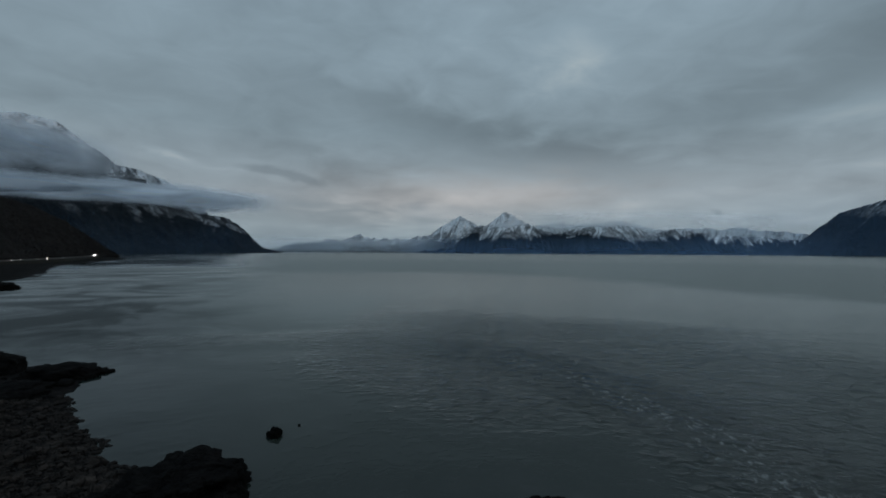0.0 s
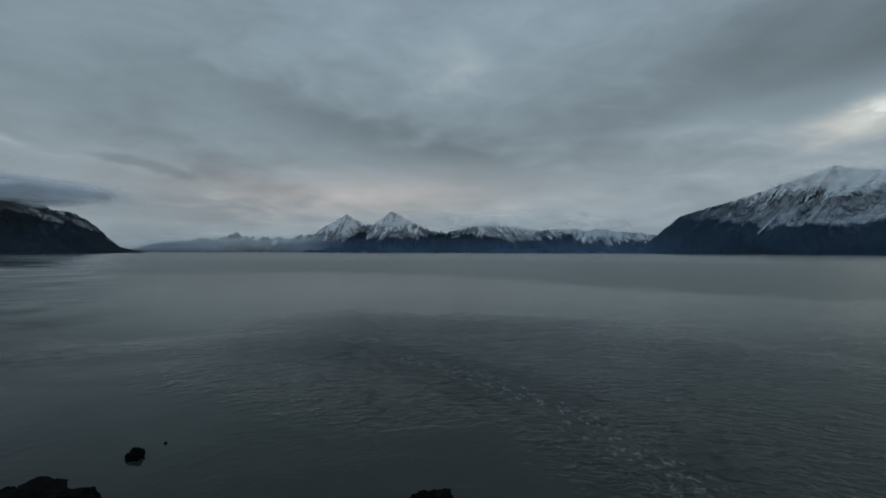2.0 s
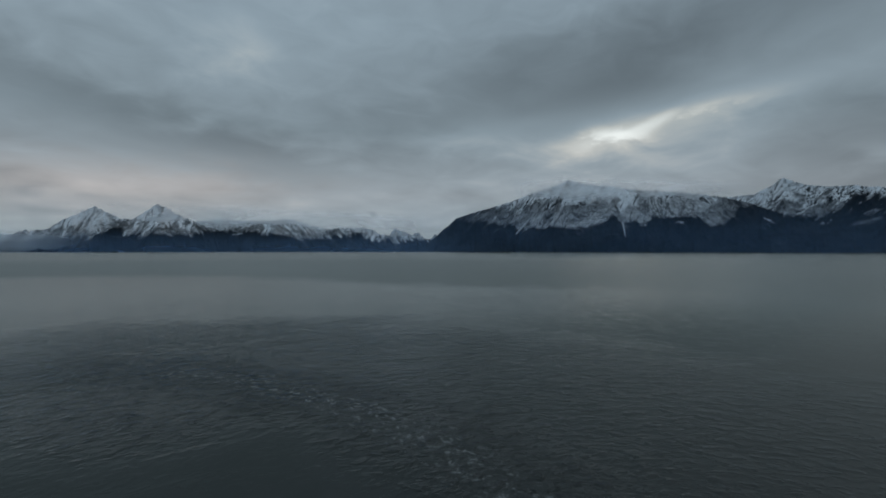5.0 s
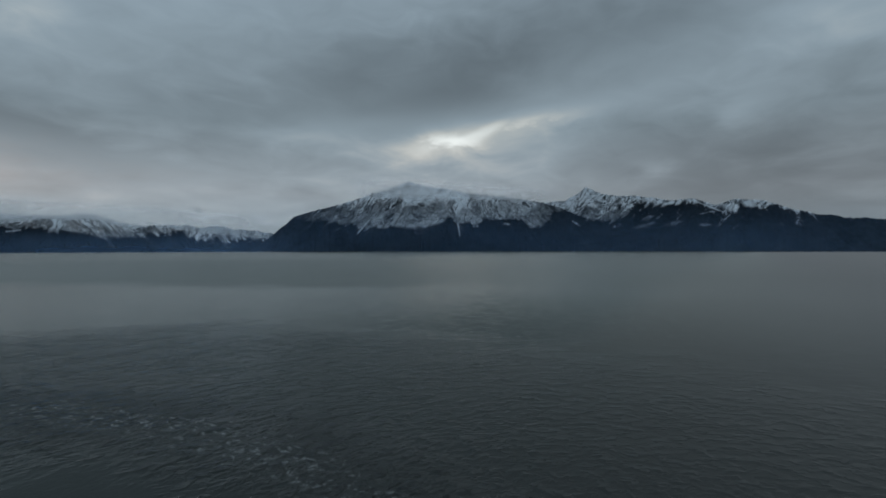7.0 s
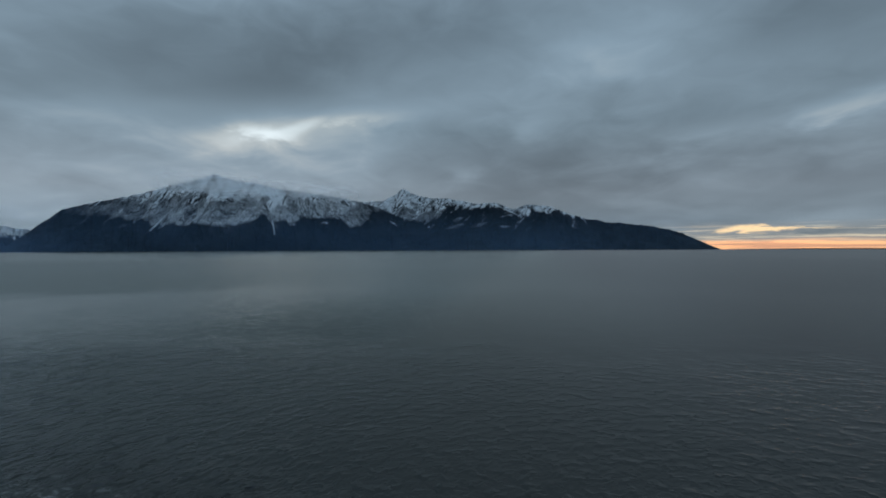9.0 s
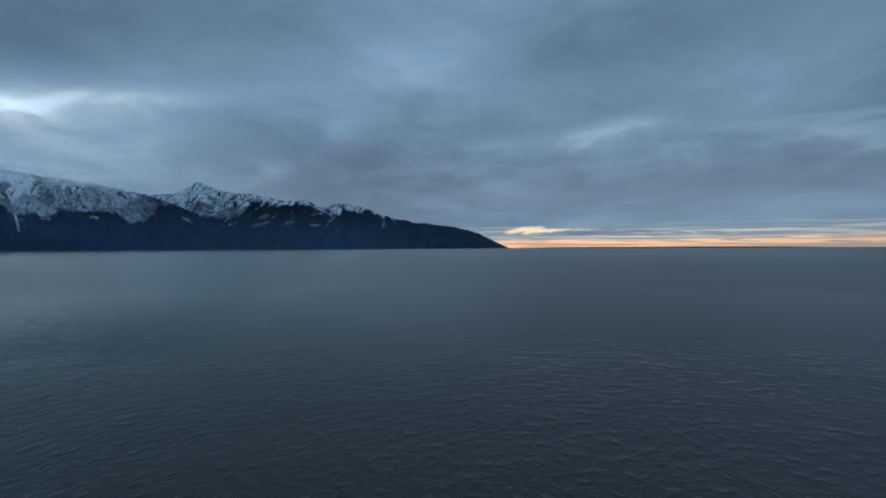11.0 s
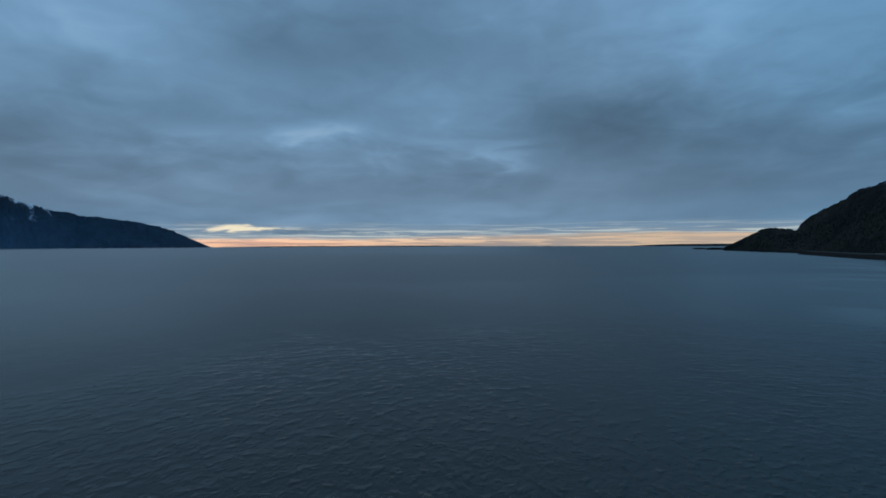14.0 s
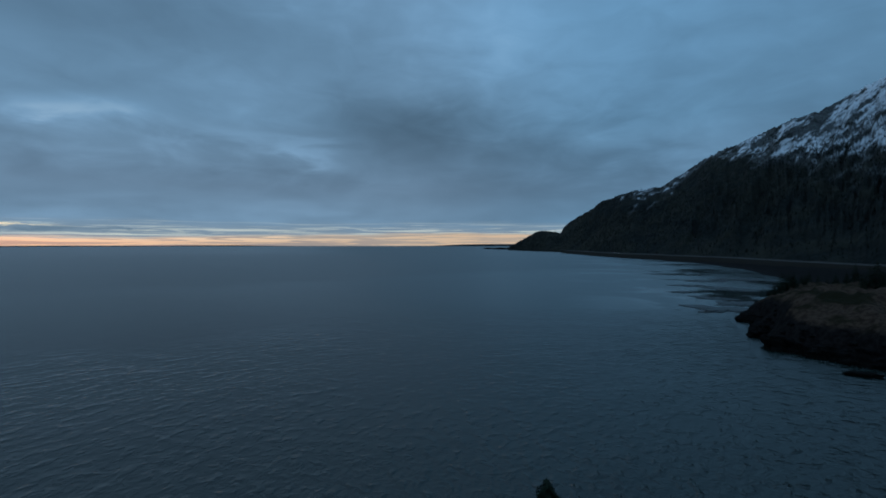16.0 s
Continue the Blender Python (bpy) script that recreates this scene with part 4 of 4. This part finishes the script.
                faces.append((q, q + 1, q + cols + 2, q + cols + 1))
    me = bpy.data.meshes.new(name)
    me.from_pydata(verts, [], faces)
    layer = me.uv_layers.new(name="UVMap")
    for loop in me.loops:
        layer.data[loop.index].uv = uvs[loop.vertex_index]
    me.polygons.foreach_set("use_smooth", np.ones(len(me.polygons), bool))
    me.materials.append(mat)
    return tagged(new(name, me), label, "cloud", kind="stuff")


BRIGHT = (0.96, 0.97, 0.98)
# the blue of distant air, put into single see-through sheets before the slopes
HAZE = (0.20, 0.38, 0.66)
cloud_bank("cloud_band", "grey cloud band lying along the mountain", -62, -17.0, (4.6, 3.9), (8.1, 6.7), 2000, 3, mist_material("cloud_band_mist", 0.96, 4.0, 1.2, 1.0, 0.25, fade=(0.1, 0.72)))
cloud_bank("cloud_tail", "thick grey tail of the cloud band behind the shoulder", -37, -17.5, (3.4, 3.6), (7.9, 6.4), 3300, 3, mist_material("cloud_tail_mist", 1.0, 5.0, 1.5, 31.0, 0.55, fade=(0.2, 0.5)), 25)
cloud_bank("summit_cloud", "thin cloud veiling the high mountain", -64, -31.5, (6.6, 6.2), (17, 10.5), 2900, 3, mist_material("summit_mist", 0.97, 4.0, 2.0, 5.0, 0.5))
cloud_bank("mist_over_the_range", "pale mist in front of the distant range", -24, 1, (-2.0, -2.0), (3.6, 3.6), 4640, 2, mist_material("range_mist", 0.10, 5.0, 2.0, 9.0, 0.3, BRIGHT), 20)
cloud_bank("haze_sheet_before_the_range", "pale blue sheet standing in for haze before the distant range", -25, 3, (-0.6, -0.6), (2.2, 2.2), 4560, 1, mist_material("range_haze", 0.46, 4.0, 1.0, 35.0, 0.2, (0.74, 0.82, 0.90), (0.12, 0.80)))
cloud_bank("haze_sheet_at_the_head_of_the_inlet", "thin blue sheet standing in for haze before the far peaks", -8, 42, (-4.5, -4.5), (3.4, 3.4), 4300, 1, mist_material("inlet_haze", 0.46, 3.0, 1.0, 12.0, 0.2, HAZE))
cloud_bank("cloud_on_the_peaks", "soft cloud touching the tops of the peaks", 9, 40, (2.2, 1.6), (5.6, 4.4), 4900, 2, mist_material("peak_mist", 0.28, 6.0, 2.0, 15.0, 0.6, BRIGHT), 20)
cloud_bank("veil_on_the_peaks", "thin pale veil of cloud drifting over the twin peaks", -6, 34, (2.0, 1.6), (7.0, 5.2), 4460, 1, mist_material("peak_veil", 0.20, 5.0, 1.6, 44.0, 0.5, BRIGHT, (0.10, 0.8)))
cloud_bank("haze_sheet_across_the_inlet", "thin blue sheet standing in for haze before the mountain across the inlet", 20, 122, (-5, -5), (9.0, 6.0), 4000, 1, mist_material("far_shore_haze", 0.18, 4.0, 1.0, 18.0, 0.2, HAZE))
cloud_bank("cloud_on_the_summit", "thin cloud blowing over the summit ridge", 44, 72, (5.4, 4.9), (9.4, 7.2), 4420, 2, mist_material("summit_wisp", 0.34, 12.0, 2.0, 22.0, 0.7, BRIGHT), 25)
cloud_bank("haze_sheet_before_the_cape", "thin blue sheet standing in for haze before the cape", -62, -10, (-7, -3), (9, 4), 1950, 1, mist_material("cape_haze", 0.05, 4.0, 1.0, 26.0, 0.2, HAZE))


# ---------------------------------------------------------------- rocks
def height_at(x, y):
    z, _ = land_height(np.array([float(x)]), np.array([float(y)]))
    return float(z[0])


beach_stone = rock_material("wet_beach_stone", (0.010, 0.009, 0.008), (0.058, 0.047, 0.040), (0.022, 0.019, 0.017))
wet_rock = rock_material("dark_wet_rock", (0.003, 0.003, 0.003), (0.012, 0.011, 0.010), (0.004, 0.004, 0.003))


def rock_mesh(name, size, seed, detail=4, craggy=0.35, mat=wet_rock):
    """A weathered rock: lumpy, cracked and flattened beneath."""
    bm = bmesh.new()
    bmesh.ops.create_icosphere(bm, subdivisions=detail, radius=1.0)
    shift = Vector((seed * 3.7, seed * 1.9, seed * 5.3))
    for v in bm.verts:
        c = v.co.copy()
        broad = noise.fractal(c * 1.3 + shift, 0.9, 2.1, 4)
        edges = noise.cell(c * 2.6 + shift) - 0.5
        fine = noise.fractal(c * 5.5 + shift, 0.8, 2.2, 3)
        k = 1 + craggy * broad + 0.14 * craggy * edges * 2 + 0.10 * fine * craggy * 2
        w = c * k
        w.z = max(w.z, -0.35)
        if w.z > 0.55:
            w.z = 0.55 + (w.z - 0.55) * 0.6
        v.co = Vector((w.x * size[0], w.y * size[1], w.z * size[2]))
    me = bpy.data.meshes.new(name)
    bm.to_mesh(me)
    bm.free()
    me.materials.append(mat)
    if detail > 3:
        me.polygons.foreach_set("use_smooth", np.ones(len(me.polygons), bool))
    return me


def rock(name, label, az, d, wide, deep, high, seed, detail=5, craggy=0.35, sink=0.0, turn=0.0):
    x, y = polar(az, d)
    ob = new(name, rock_mesh(name, (wide, deep, high), seed, detail, craggy))
    ob.matrix_world = pose(float(x), float(y), -sink, 0, 0, -az + turn)
    return tagged(ob, label, "rock")


rock("sea_rock", "small dark rock standing alone in the water", -19.0, 55.0, 0.75, 0.7, 1.25, 3, 4)
rock("sea_rock", "tiny dark rock just breaking the water", -16.4, 57.6, 0.16, 0.14, 0.25, 5, 3)
rock("rock_outcrop", "large dark craggy rock outcrop at the water's edge", -26.9, 45.5, 4.2, 4.6, 3.5, 8, 6, 0.28)
rock("rock_outcrop", "dark rounded rock beside the large outcrop", -31.0, 43.5, 3.4, 4.2, 3.3, 12, 5, 0.28)
rock("rock_outcrop", "low dark rock at the foot of the outcrop", -24.6, 42.0, 1.9, 2.2, 1.5, 14, 5, 0.3)
rock("rock_outcrop", "low dark rock between outcrop and beach", -34.6, 44.5, 2.6, 3.0, 1.6, 17, 5, 0.3)
rock("rock_ledge", "long flat-topped dark rock ledge reaching into the water", -38.2, 96.0, 5.6, 4.2, 2.7, 21, 6, 0.22)
rock("rock_ledge", "higher dark rock at the landward end of the ledge", -43.0, 103.0, 4.6, 5.0, 4.6, 23, 5, 0.25)
rock("rock_ledge", "low dark rock shelf below the ledge", -42.0, 88.0, 5.5, 4.6, 2.0, 24, 5, 0.25)
rock("sea_rock", "low pointed rock at the tip of the ledge", -34.9, 95.5, 1.3, 1.1, 0.9, 26, 4)
rock("rock_outcrop", "dark rock breaking the water before the point", 12.1, 38.0, 1.7, 1.6, 1.38, 31, 5)
rock("rock_outcrop", "dark rock mound at the far side of the bay", -43.3, 318.0, 11.0, 9.0, 5.6, 33, 5, 0.25)
rock("sea_rock", "low rock awash beside the knoll", 196.3, 97.0, 2.6, 0.9, 0.9, 36, 4)
rock("sea_rock", "low skerry off the cape", 160.7, 2050.0, 26.0, 12.0, 7.0, 38, 4)
rock("sea_rock", "long low skerry off the cape", 162.3, 1900.0, 34.0, 14.0, 9.0, 39, 4)

rock("rock_outcrop", "dark jagged rock at the foot of the knoll", 187.9, 150.0, 3.4, 4.0, 3.0, 61, 5, 0.4)
rock("rock_outcrop", "dark jagged rock at the foot of the knoll", 188.8, 126.0, 3.0, 4.5, 3.4, 63, 5, 0.4)
rock("rock_outcrop", "dark broken rock at the foot of the knoll", 190.9, 113.0, 4.5, 3.5, 3.2, 65, 5, 0.4)
rock("rock_outcrop", "dark broken rock at the foot of the knoll", 193.8, 109.0, 4.8, 3.2, 2.8, 67, 5, 0.4)
rock("rock_outcrop", "dark low rock at the foot of the knoll", 197.2, 107.0, 4.6, 3.0, 3.2, 69, 5, 0.4)

# flat mounds added for the dark reflection patches on the calm bay
patch_mat = plain("dark_water_patch_cover", (0.016, 0.016, 0.015), 0.42, 0.4, 0.7)
for k, (a, d, w, dp) in enumerate(((182.4, 262, 10, 2.6), (185.6, 252, 14, 3.0), (184.4, 205, 9, 2.2), (187.0, 190, 10, 2.4), (185.3, 172, 11, 3.2), (181.6, 225, 6, 1.5), (183.6, 300, 14, 3.0), (187.2, 320, 18, 4.0))):
    bar = rock("dark_water_patch", "flat dark mound added for a dark reflection patch in the bay", a, d, w * 0.7, dp * 2.6, 0.26, 80 + k, 5, 0.85)
    bar.data.materials[0] = patch_mat

# stones of the beach and of the knoll's rim
dark_meshes = [rock_mesh("boulder", (1.0, 0.85, 0.75), 60 + k, 2, 0.45) for k in range(7)]
stone_meshes = [rock_mesh("boulder", (1.0, 0.85, 0.75), 50 + k, 2, 0.45, beach_stone) for k in range(7)]
rng = random.Random(4)
placed = 0
while placed < 300:
    if placed < 240:
        a, d = rng.uniform(-62, -33), rng.uniform(46, 112)
    else:
        a, d = rng.uniform(185, 200), rng.uniform(88, 180)
    x, y = (float(v) for v in polar(a, d))
    z, inside = land_height(np.array([x]), np.array([y]))
    if not 0.2 < inside[0] < (16 if placed < 240 else 3):
        continue
    ob = new("boulder", (stone_meshes if placed < 240 and d < 82 else dark_meshes)[placed % 7])
    ob.parent = ground
    size = rng.uniform(0.28, 0.80) * (1.6 if rng.random() < 0.12 else 1.0)
    ob.matrix_world = pose(x, y, max(float(z[0]), -0.2) + 0.12 * size, rng.uniform(-15, 15), rng.uniform(-15, 15), rng.uniform(0, 360)) @ Matrix.Diagonal((size, size * rng.uniform(0.7, 1.2), size * rng.uniform(0.6, 1.0), 1))
    placed += 1

# the cobbles of the beach between the ledge and the outcrop
ico = bmesh.new()
bmesh.ops.create_icosphere(ico, subdivisions=1, radius=1.0)
ico_v = np.array([v.co[:] for v in ico.verts])
ico_f = np.array([[v.index for v in f.verts] for f in ico.faces])
ico.free()
dice = np.random.RandomState(12)
ca, cd = dice.uniform(-62, -32, 30000), dice.uniform(44, 84, 30000)
cx, cy = polar(ca, cd)
cz, c_in = land_height(cx, cy)
near = np.flatnonzero((c_in > -0.3) & (c_in < 20))[:7000]
size = 0.10 + 0.34 * dice.rand(len(near)) ** 2.2
shape = size[:, None] * (0.7 + 0.6 * dice.rand(len(near), 3)) * np.array([1.0, 0.9, 0.65])
bumpy = 1 + 0.35 * (dice.rand(len(near), len(ico_v)) - 0.5)
turned = dice.rand(len(near)) * 6.283
loc = ico_v[None] * shape[:, None] * bumpy[..., None]
co, si = np.cos(turned)[:, None], np.sin(turned)[:, None]
verts = np.stack([loc[..., 0] * co - loc[..., 1] * si + cx[near][:, None], loc[..., 0] * si + loc[..., 1] * co + cy[near][:, None], loc[..., 2] + np.maximum(cz[near], -0.1)[:, None] + 0.05], -1)
me = bpy.data.meshes.new("beach_cobbles")
me.from_pydata(verts.reshape(-1, 3).tolist(), [], (ico_f[None] + (np.arange(len(near)) * len(ico_v))[:, None, None]).reshape(-1, 3).tolist())
me.materials.append(beach_stone)
tagged(new("beach_cobbles", me), "wet dark cobbles and gravel strewn over the beach", "cobbles", kind="stuff")

# ---------------------------------------------------------------- spruces
bark = plain("spruce_bark", (0.030, 0.024, 0.019), 0.95, 0.4, 12.0)
needles = plain("spruce_needles", (0.016, 0.022, 0.014), 0.9, 0.5, 3.0)


def spruce(label, x, y, z, high, seed, slim=0.20, tiers=26):
    r = random.Random(seed)
    root = new("spruce_tree")
    root.matrix_world = pose(x, y, z, r.uniform(-2, 2), r.uniform(-2, 2), r.uniform(0, 360))
    bm = bmesh.new()
    bmesh.ops.create_cone(bm, segments=8, radius1=0.028 * high, radius2=0.004, depth=high + 0.4, cap_ends=True)
    bmesh.ops.translate(bm, verts=bm.verts, vec=(0, 0, high / 2 - 0.2))
    part("trunk", bm, bark, root)
    bm = bmesh.new()
    for k in range(tiers):
        f = (k + r.uniform(-0.3, 0.3)) / tiers
        f = max(0.0, min(0.985, f))
        zt = high * (0.10 + 0.90 * f)
        reach = slim * high * (1 - f) ** 0.85 * r.uniform(0.75, 1.15) + 0.03
        for j in range(r.randint(6, 8)):
            ang = 2 * math.pi * (j + r.uniform(-0.4, 0.4)) / 7 + k
            ln = reach * r.uniform(0.6, 1.15)
            out, side = Vector((math.cos(ang), math.sin(ang), 0)), Vector((-math.sin(ang), math.cos(ang), 0))
            root_p = Vector((0, 0, zt))
            for i in range(4):
                t0, t1 = i / 4, (i + 1.4) / 4
                p0 = root_p + out * ln * t0 - Vector((0, 0, ln * 0.35 * t0 * t0 - 0.10 * ln * t0))
                p1 = root_p + out * ln * min(t1, 1.1) - Vector((0, 0, ln * (0.35 * t1 * t1 - 0.10 * t1) + 0.05 * ln * r.random()))
                wd = 0.26 * ln * (1 - 0.6 * t0) * r.uniform(0.7, 1.3) + 0.01
                vs = [bm.verts.new(p) for p in (p0, p1 + side * wd, p1 - Vector((0, 0, 0.22 * ln * r.uniform(0.5, 1.2))), p1 - side * wd)]
                bm.faces.new((vs[0], vs[1], vs[2]))
                bm.faces.new((vs[0], vs[2], vs[3]))
    part("crown", bm, needles, root)
    return tagged(root, label, "tree", "spruces on the shore")


KNOLL_TREES = [(190.3, 150, 5.6), (189.7, 151, 3.4), (190.9, 156, 4.4), (191.7, 158, 4.0), (192.3, 158, 5.2), (193.0, 160, 4.0), (193.7, 163, 3.6), (194.3, 162, 4.6),
               (195.1, 165, 4.0), (195.7, 160, 5.0), (196.6, 148, 5.8), (197.1, 146, 6.6), (197.8, 148, 6.0), (198.6, 150, 5.0), (189.2, 154, 2.4), (199.5, 146, 6.0), (190.0, 147, 4.6), (190.6, 151, 4.8), (191.2, 152, 4.6), (191.4, 149, 3.4), (189.5, 148, 3.0), (192.0, 154, 3.6), (196.2, 144, 4.6), (197.5, 142, 5.4), (198.1, 143, 6.2)]
for k, (a, d, h) in enumerate(KNOLL_TREES):
    x, y = (float(v) for v in polar(a, d))
    spruce("dark green spruce on the grassy knoll" if h > 4.2 else "low young dark green spruce on the grassy knoll", x, y, height_at(x, y) - 0.1, h, 100 + k, 0.24, 18)
x, y = (float(v) for v in polar(168.25, 14.6))
ground_z = height_at(x, y)
spruce("dark green spruce rising from the rocky point", x, y, ground_z - 0.1, 13.28 - ground_z, 7, 0.38, 130)


def forest(name, label, pts, rows, count, seed, low, high, size, mat):
    """Small trees strewn over a mountain side between two fractions of its height, as one mesh."""
    r = random.Random(seed)
    verts, faces = [], []
    cols = pts.shape[1]
    for _ in range(count):
        j, i = int(rows * (low + (high - low) * r.random() ** 0.8)), r.randrange(2, cols - 2)
        j = min(j, rows - 1)
        p = pts[j, i] + (pts[j, i + 1] - pts[j, i]) * r.random()
        h = size * r.uniform(0.5, 1.25)
        w = h * r.uniform(0.16, 0.34)
        turn = r.random() * 6.3
        for lo, hi, k in ((0.0, 0.55, 1.0), (0.35, 0.82, 0.72), (0.66, 1.0, 0.42)):
            b = len(verts)
            for q in range(5):
                a = turn + q * 1.2566 + lo
                rr = w * k * r.uniform(0.6, 1.25)
                verts.append((p[0] + rr * math.cos(a), p[1] + rr * math.sin(a), p[2] - 0.5 + h * (lo - 0.06 * r.random())))
            verts.append((p[0] + 0.1 * w * math.cos(turn), p[1] + 0.1 * w * math.sin(turn), p[2] - 0.5 + h * hi))
            faces += [(b + q, b + (q + 1) % 5, b + 5) for q in range(5)]
    me = bpy.data.meshes.new(name)
    me.from_pydata(verts, [], faces)
    me.materials.append(mat)
    return tagged(new(name, me), label, "forest", kind="stuff")


wood = plain("far_forest", (0.013, 0.015, 0.013), 0.95, 0.5, 0.05)
forest("forest", "dark spruce and bare brush on the lower mountain side", coast_mountain, coast_rows, 9000, 1, 0.02, 0.72, 3.6, wood)
forest("forest", "small dark trees standing along the mountain's crest", coast_mountain, coast_rows, 420, 2, 0.80, 1.0, 4.0, wood)
forest("forest", "dark brown brush on the hillside above the road", hillside, hillside_rows, 3500, 3, 0.02, 1.0, 3.2, plain("brown_brush", (0.010, 0.008, 0.006), 0.95, 0.4, 0.05))

# ---------------------------------------------------------------- coast road and cars
asphalt = plain("worn_asphalt", (0.060, 0.055, 0.048), 0.85, 0.3, 0.6)
gravel = plain("road_bank_gravel", (0.015, 0.013, 0.010), 0.95, 0.4, 0.8)
steel = plain("galvanised_steel", (0.10, 0.10, 0.10), 0.7, 0.3, 2.0, 0.3)


def road(name, label, line, half=4.5, level=6.0):
    az = np.arange(line[0][0], line[-1][0], 0.2)
    d = knots(line, az)
    d = np.convolve(np.pad(d, 8, mode="edge"), np.ones(17) / 17, "valid")
    x, y = polar(az, d)
    c = np.stack([x, y], -1)
    t = np.gradient(c, axis=0)
    t /= np.linalg.norm(t, axis=1)[:, None]
    nrm = np.stack([-t[:, 1], t[:, 0]], -1)
    root = new(name)
    tagged(root, label, "road", kind="structure")

    def strip(kind, profile, mat, lab=""):
        pts = np.stack([np.concatenate([c + nrm * o, np.full((len(c), 1), h)], 1) for o, h in profile], 0)
        ob = new(kind, grid_mesh(kind, pts, None, mat))
        ob.parent = root
        tagged(ob, lab)

    strip("bank", [(-half - 9, 0.5), (-half - 1, level - 0.1), (half + 1, level - 0.1), (half + 9, 0.5)], gravel, "gravel road bank")
    strip("carriageway", [(-half, level), (0, level + 0.06), (half, level)], asphalt)
    for side in (-1, 1):
        o = side * (half + 0.5)
        strip("guardrail", [(o, level + 0.45), (o + 0.06, level + 0.6), (o, level + 0.8)], steel, "galvanised guardrail")
    return c, t


ROAD_EAST = [(-52, 590), (-46, 640), (-41.6, 726), (-40.9, 762), (-39.9, 819), (-39.2, 840), (-38.1, 886), (-36.6, 1060), (-35.7, 1210), (-35.4, 1330)]
ROAD_WEST = [(169.6, 1130), (172, 935), (175.5, 786), (181, 657), (186.3, 577), (191, 489), (195, 445), (197.4, 424), (212, 396), (225, 420)]
road("road", "coast road on a gravel bank at the mountain's foot", ROAD_EAST)
road("road", "coast road with guardrails along the bay", ROAD_WEST)

paint = [plain("car_paint_white", (0.55, 0.56, 0.57), 0.35, 0.05, 1.0), plain("car_paint_dark", (0.03, 0.035, 0.045), 0.3, 0.1, 1.0)]
glass = plain("car_glass", (0.01, 0.012, 0.014), 0.08, 0.1, 1.0)
rubber = plain("tyre_rubber", (0.015, 0.015, 0.015), 0.9, 0.2, 3.0)
headlamp = lamp_material("headlight_glow", (1.0, 0.80, 0.55), 24.0)
headlamp_bright = lamp_material("headlight_full_glow", (1.0, 0.92, 0.80), 120.0)
headlamp_dim = lamp_material("headlight_dim_glow", (1.0, 0.90, 0.76), 4.0)


def box(bm, cx, cy, cz, sx_, sy_, sz_, taper=1.0):
    made = bmesh.ops.create_cube(bm, size=1.0)["verts"]
    for v in made:
        k = taper if v.co.z > 0 else 1.0
        v.co = Vector((cx + v.co.x * sx_ * k, cy + v.co.y * sy_ * k, cz + v.co.z * sz_))
    return made


def car(label, az, d, heading, body_mat, lamp_mat, lamp_size):
    x, y = (float(v) for v in polar(az, d))
    root = new("car")
    root.matrix_world = pose(x, y, 6.06, 0, 0, heading)
    bm = bmesh.new()
    box(bm, 0, 0, 0.62, 1.8, 4.5, 0.62, 0.95)
    bmesh.ops.bevel(bm, geom=bm.edges[:], offset=0.10, segments=2, affect="EDGES")
    part("body", bm, body_mat, root)
    bm = bmesh.new()
    box(bm, 0, -0.25, 1.18, 1.6, 2.4, 0.56, 0.74)
    bmesh.ops.bevel(bm, geom=bm.edges[:], offset=0.06, segments=2, affect="EDGES")
    part("cabin", bm, glass, root, "dark tinted car windows")
    for sx_ in (-0.8, 0.8):
        for sy_ in (-1.4, 1.4):
            bm = bmesh.new()
            bmesh.ops.create_cone(bm, segments=16, radius1=0.33, radius2=0.33, depth=0.22, cap_ends=True, matrix=Matrix.Translation((sx_, sy_, 0.33)) @ Euler((0, radians(90), 0)).to_matrix().to_4x4())
            part("wheel", bm, rubber, root)
        bm = bmesh.new()
        bmesh.ops.create_uvsphere(bm, u_segments=12, v_segments=8, radius=lamp_size, matrix=Matrix.Translation((sx_ * 0.82, 2.2, 0.68)))
        part("headlight", bm, lamp_mat, root, "lit white headlight")
    return tagged(root, label, "car", "cars on the coast road")


for k, (a, d) in enumerate(((-41.6, 726), (-40.9, 762), (-39.9, 819), (-39.2, 842), (-38.1, 890))):
    car("car with lit headlights on the coast road", a, d, 180 - a - 6, paint[k % 2], headlamp, 0.16)
car("car with glaring headlights on the coast road", -35.72, 1205, 180 + 35.7, paint[0], headlamp_bright, 0.30)
car("dark car with dim lights on the coast road", 174.7, 822, 180 - 174.8, paint[1], headlamp_dim, 0.17)
car("dark car with dim lights on the coast road", 175.1, 808, 180 - 175.1, paint[1], headlamp_dim, 0.17)
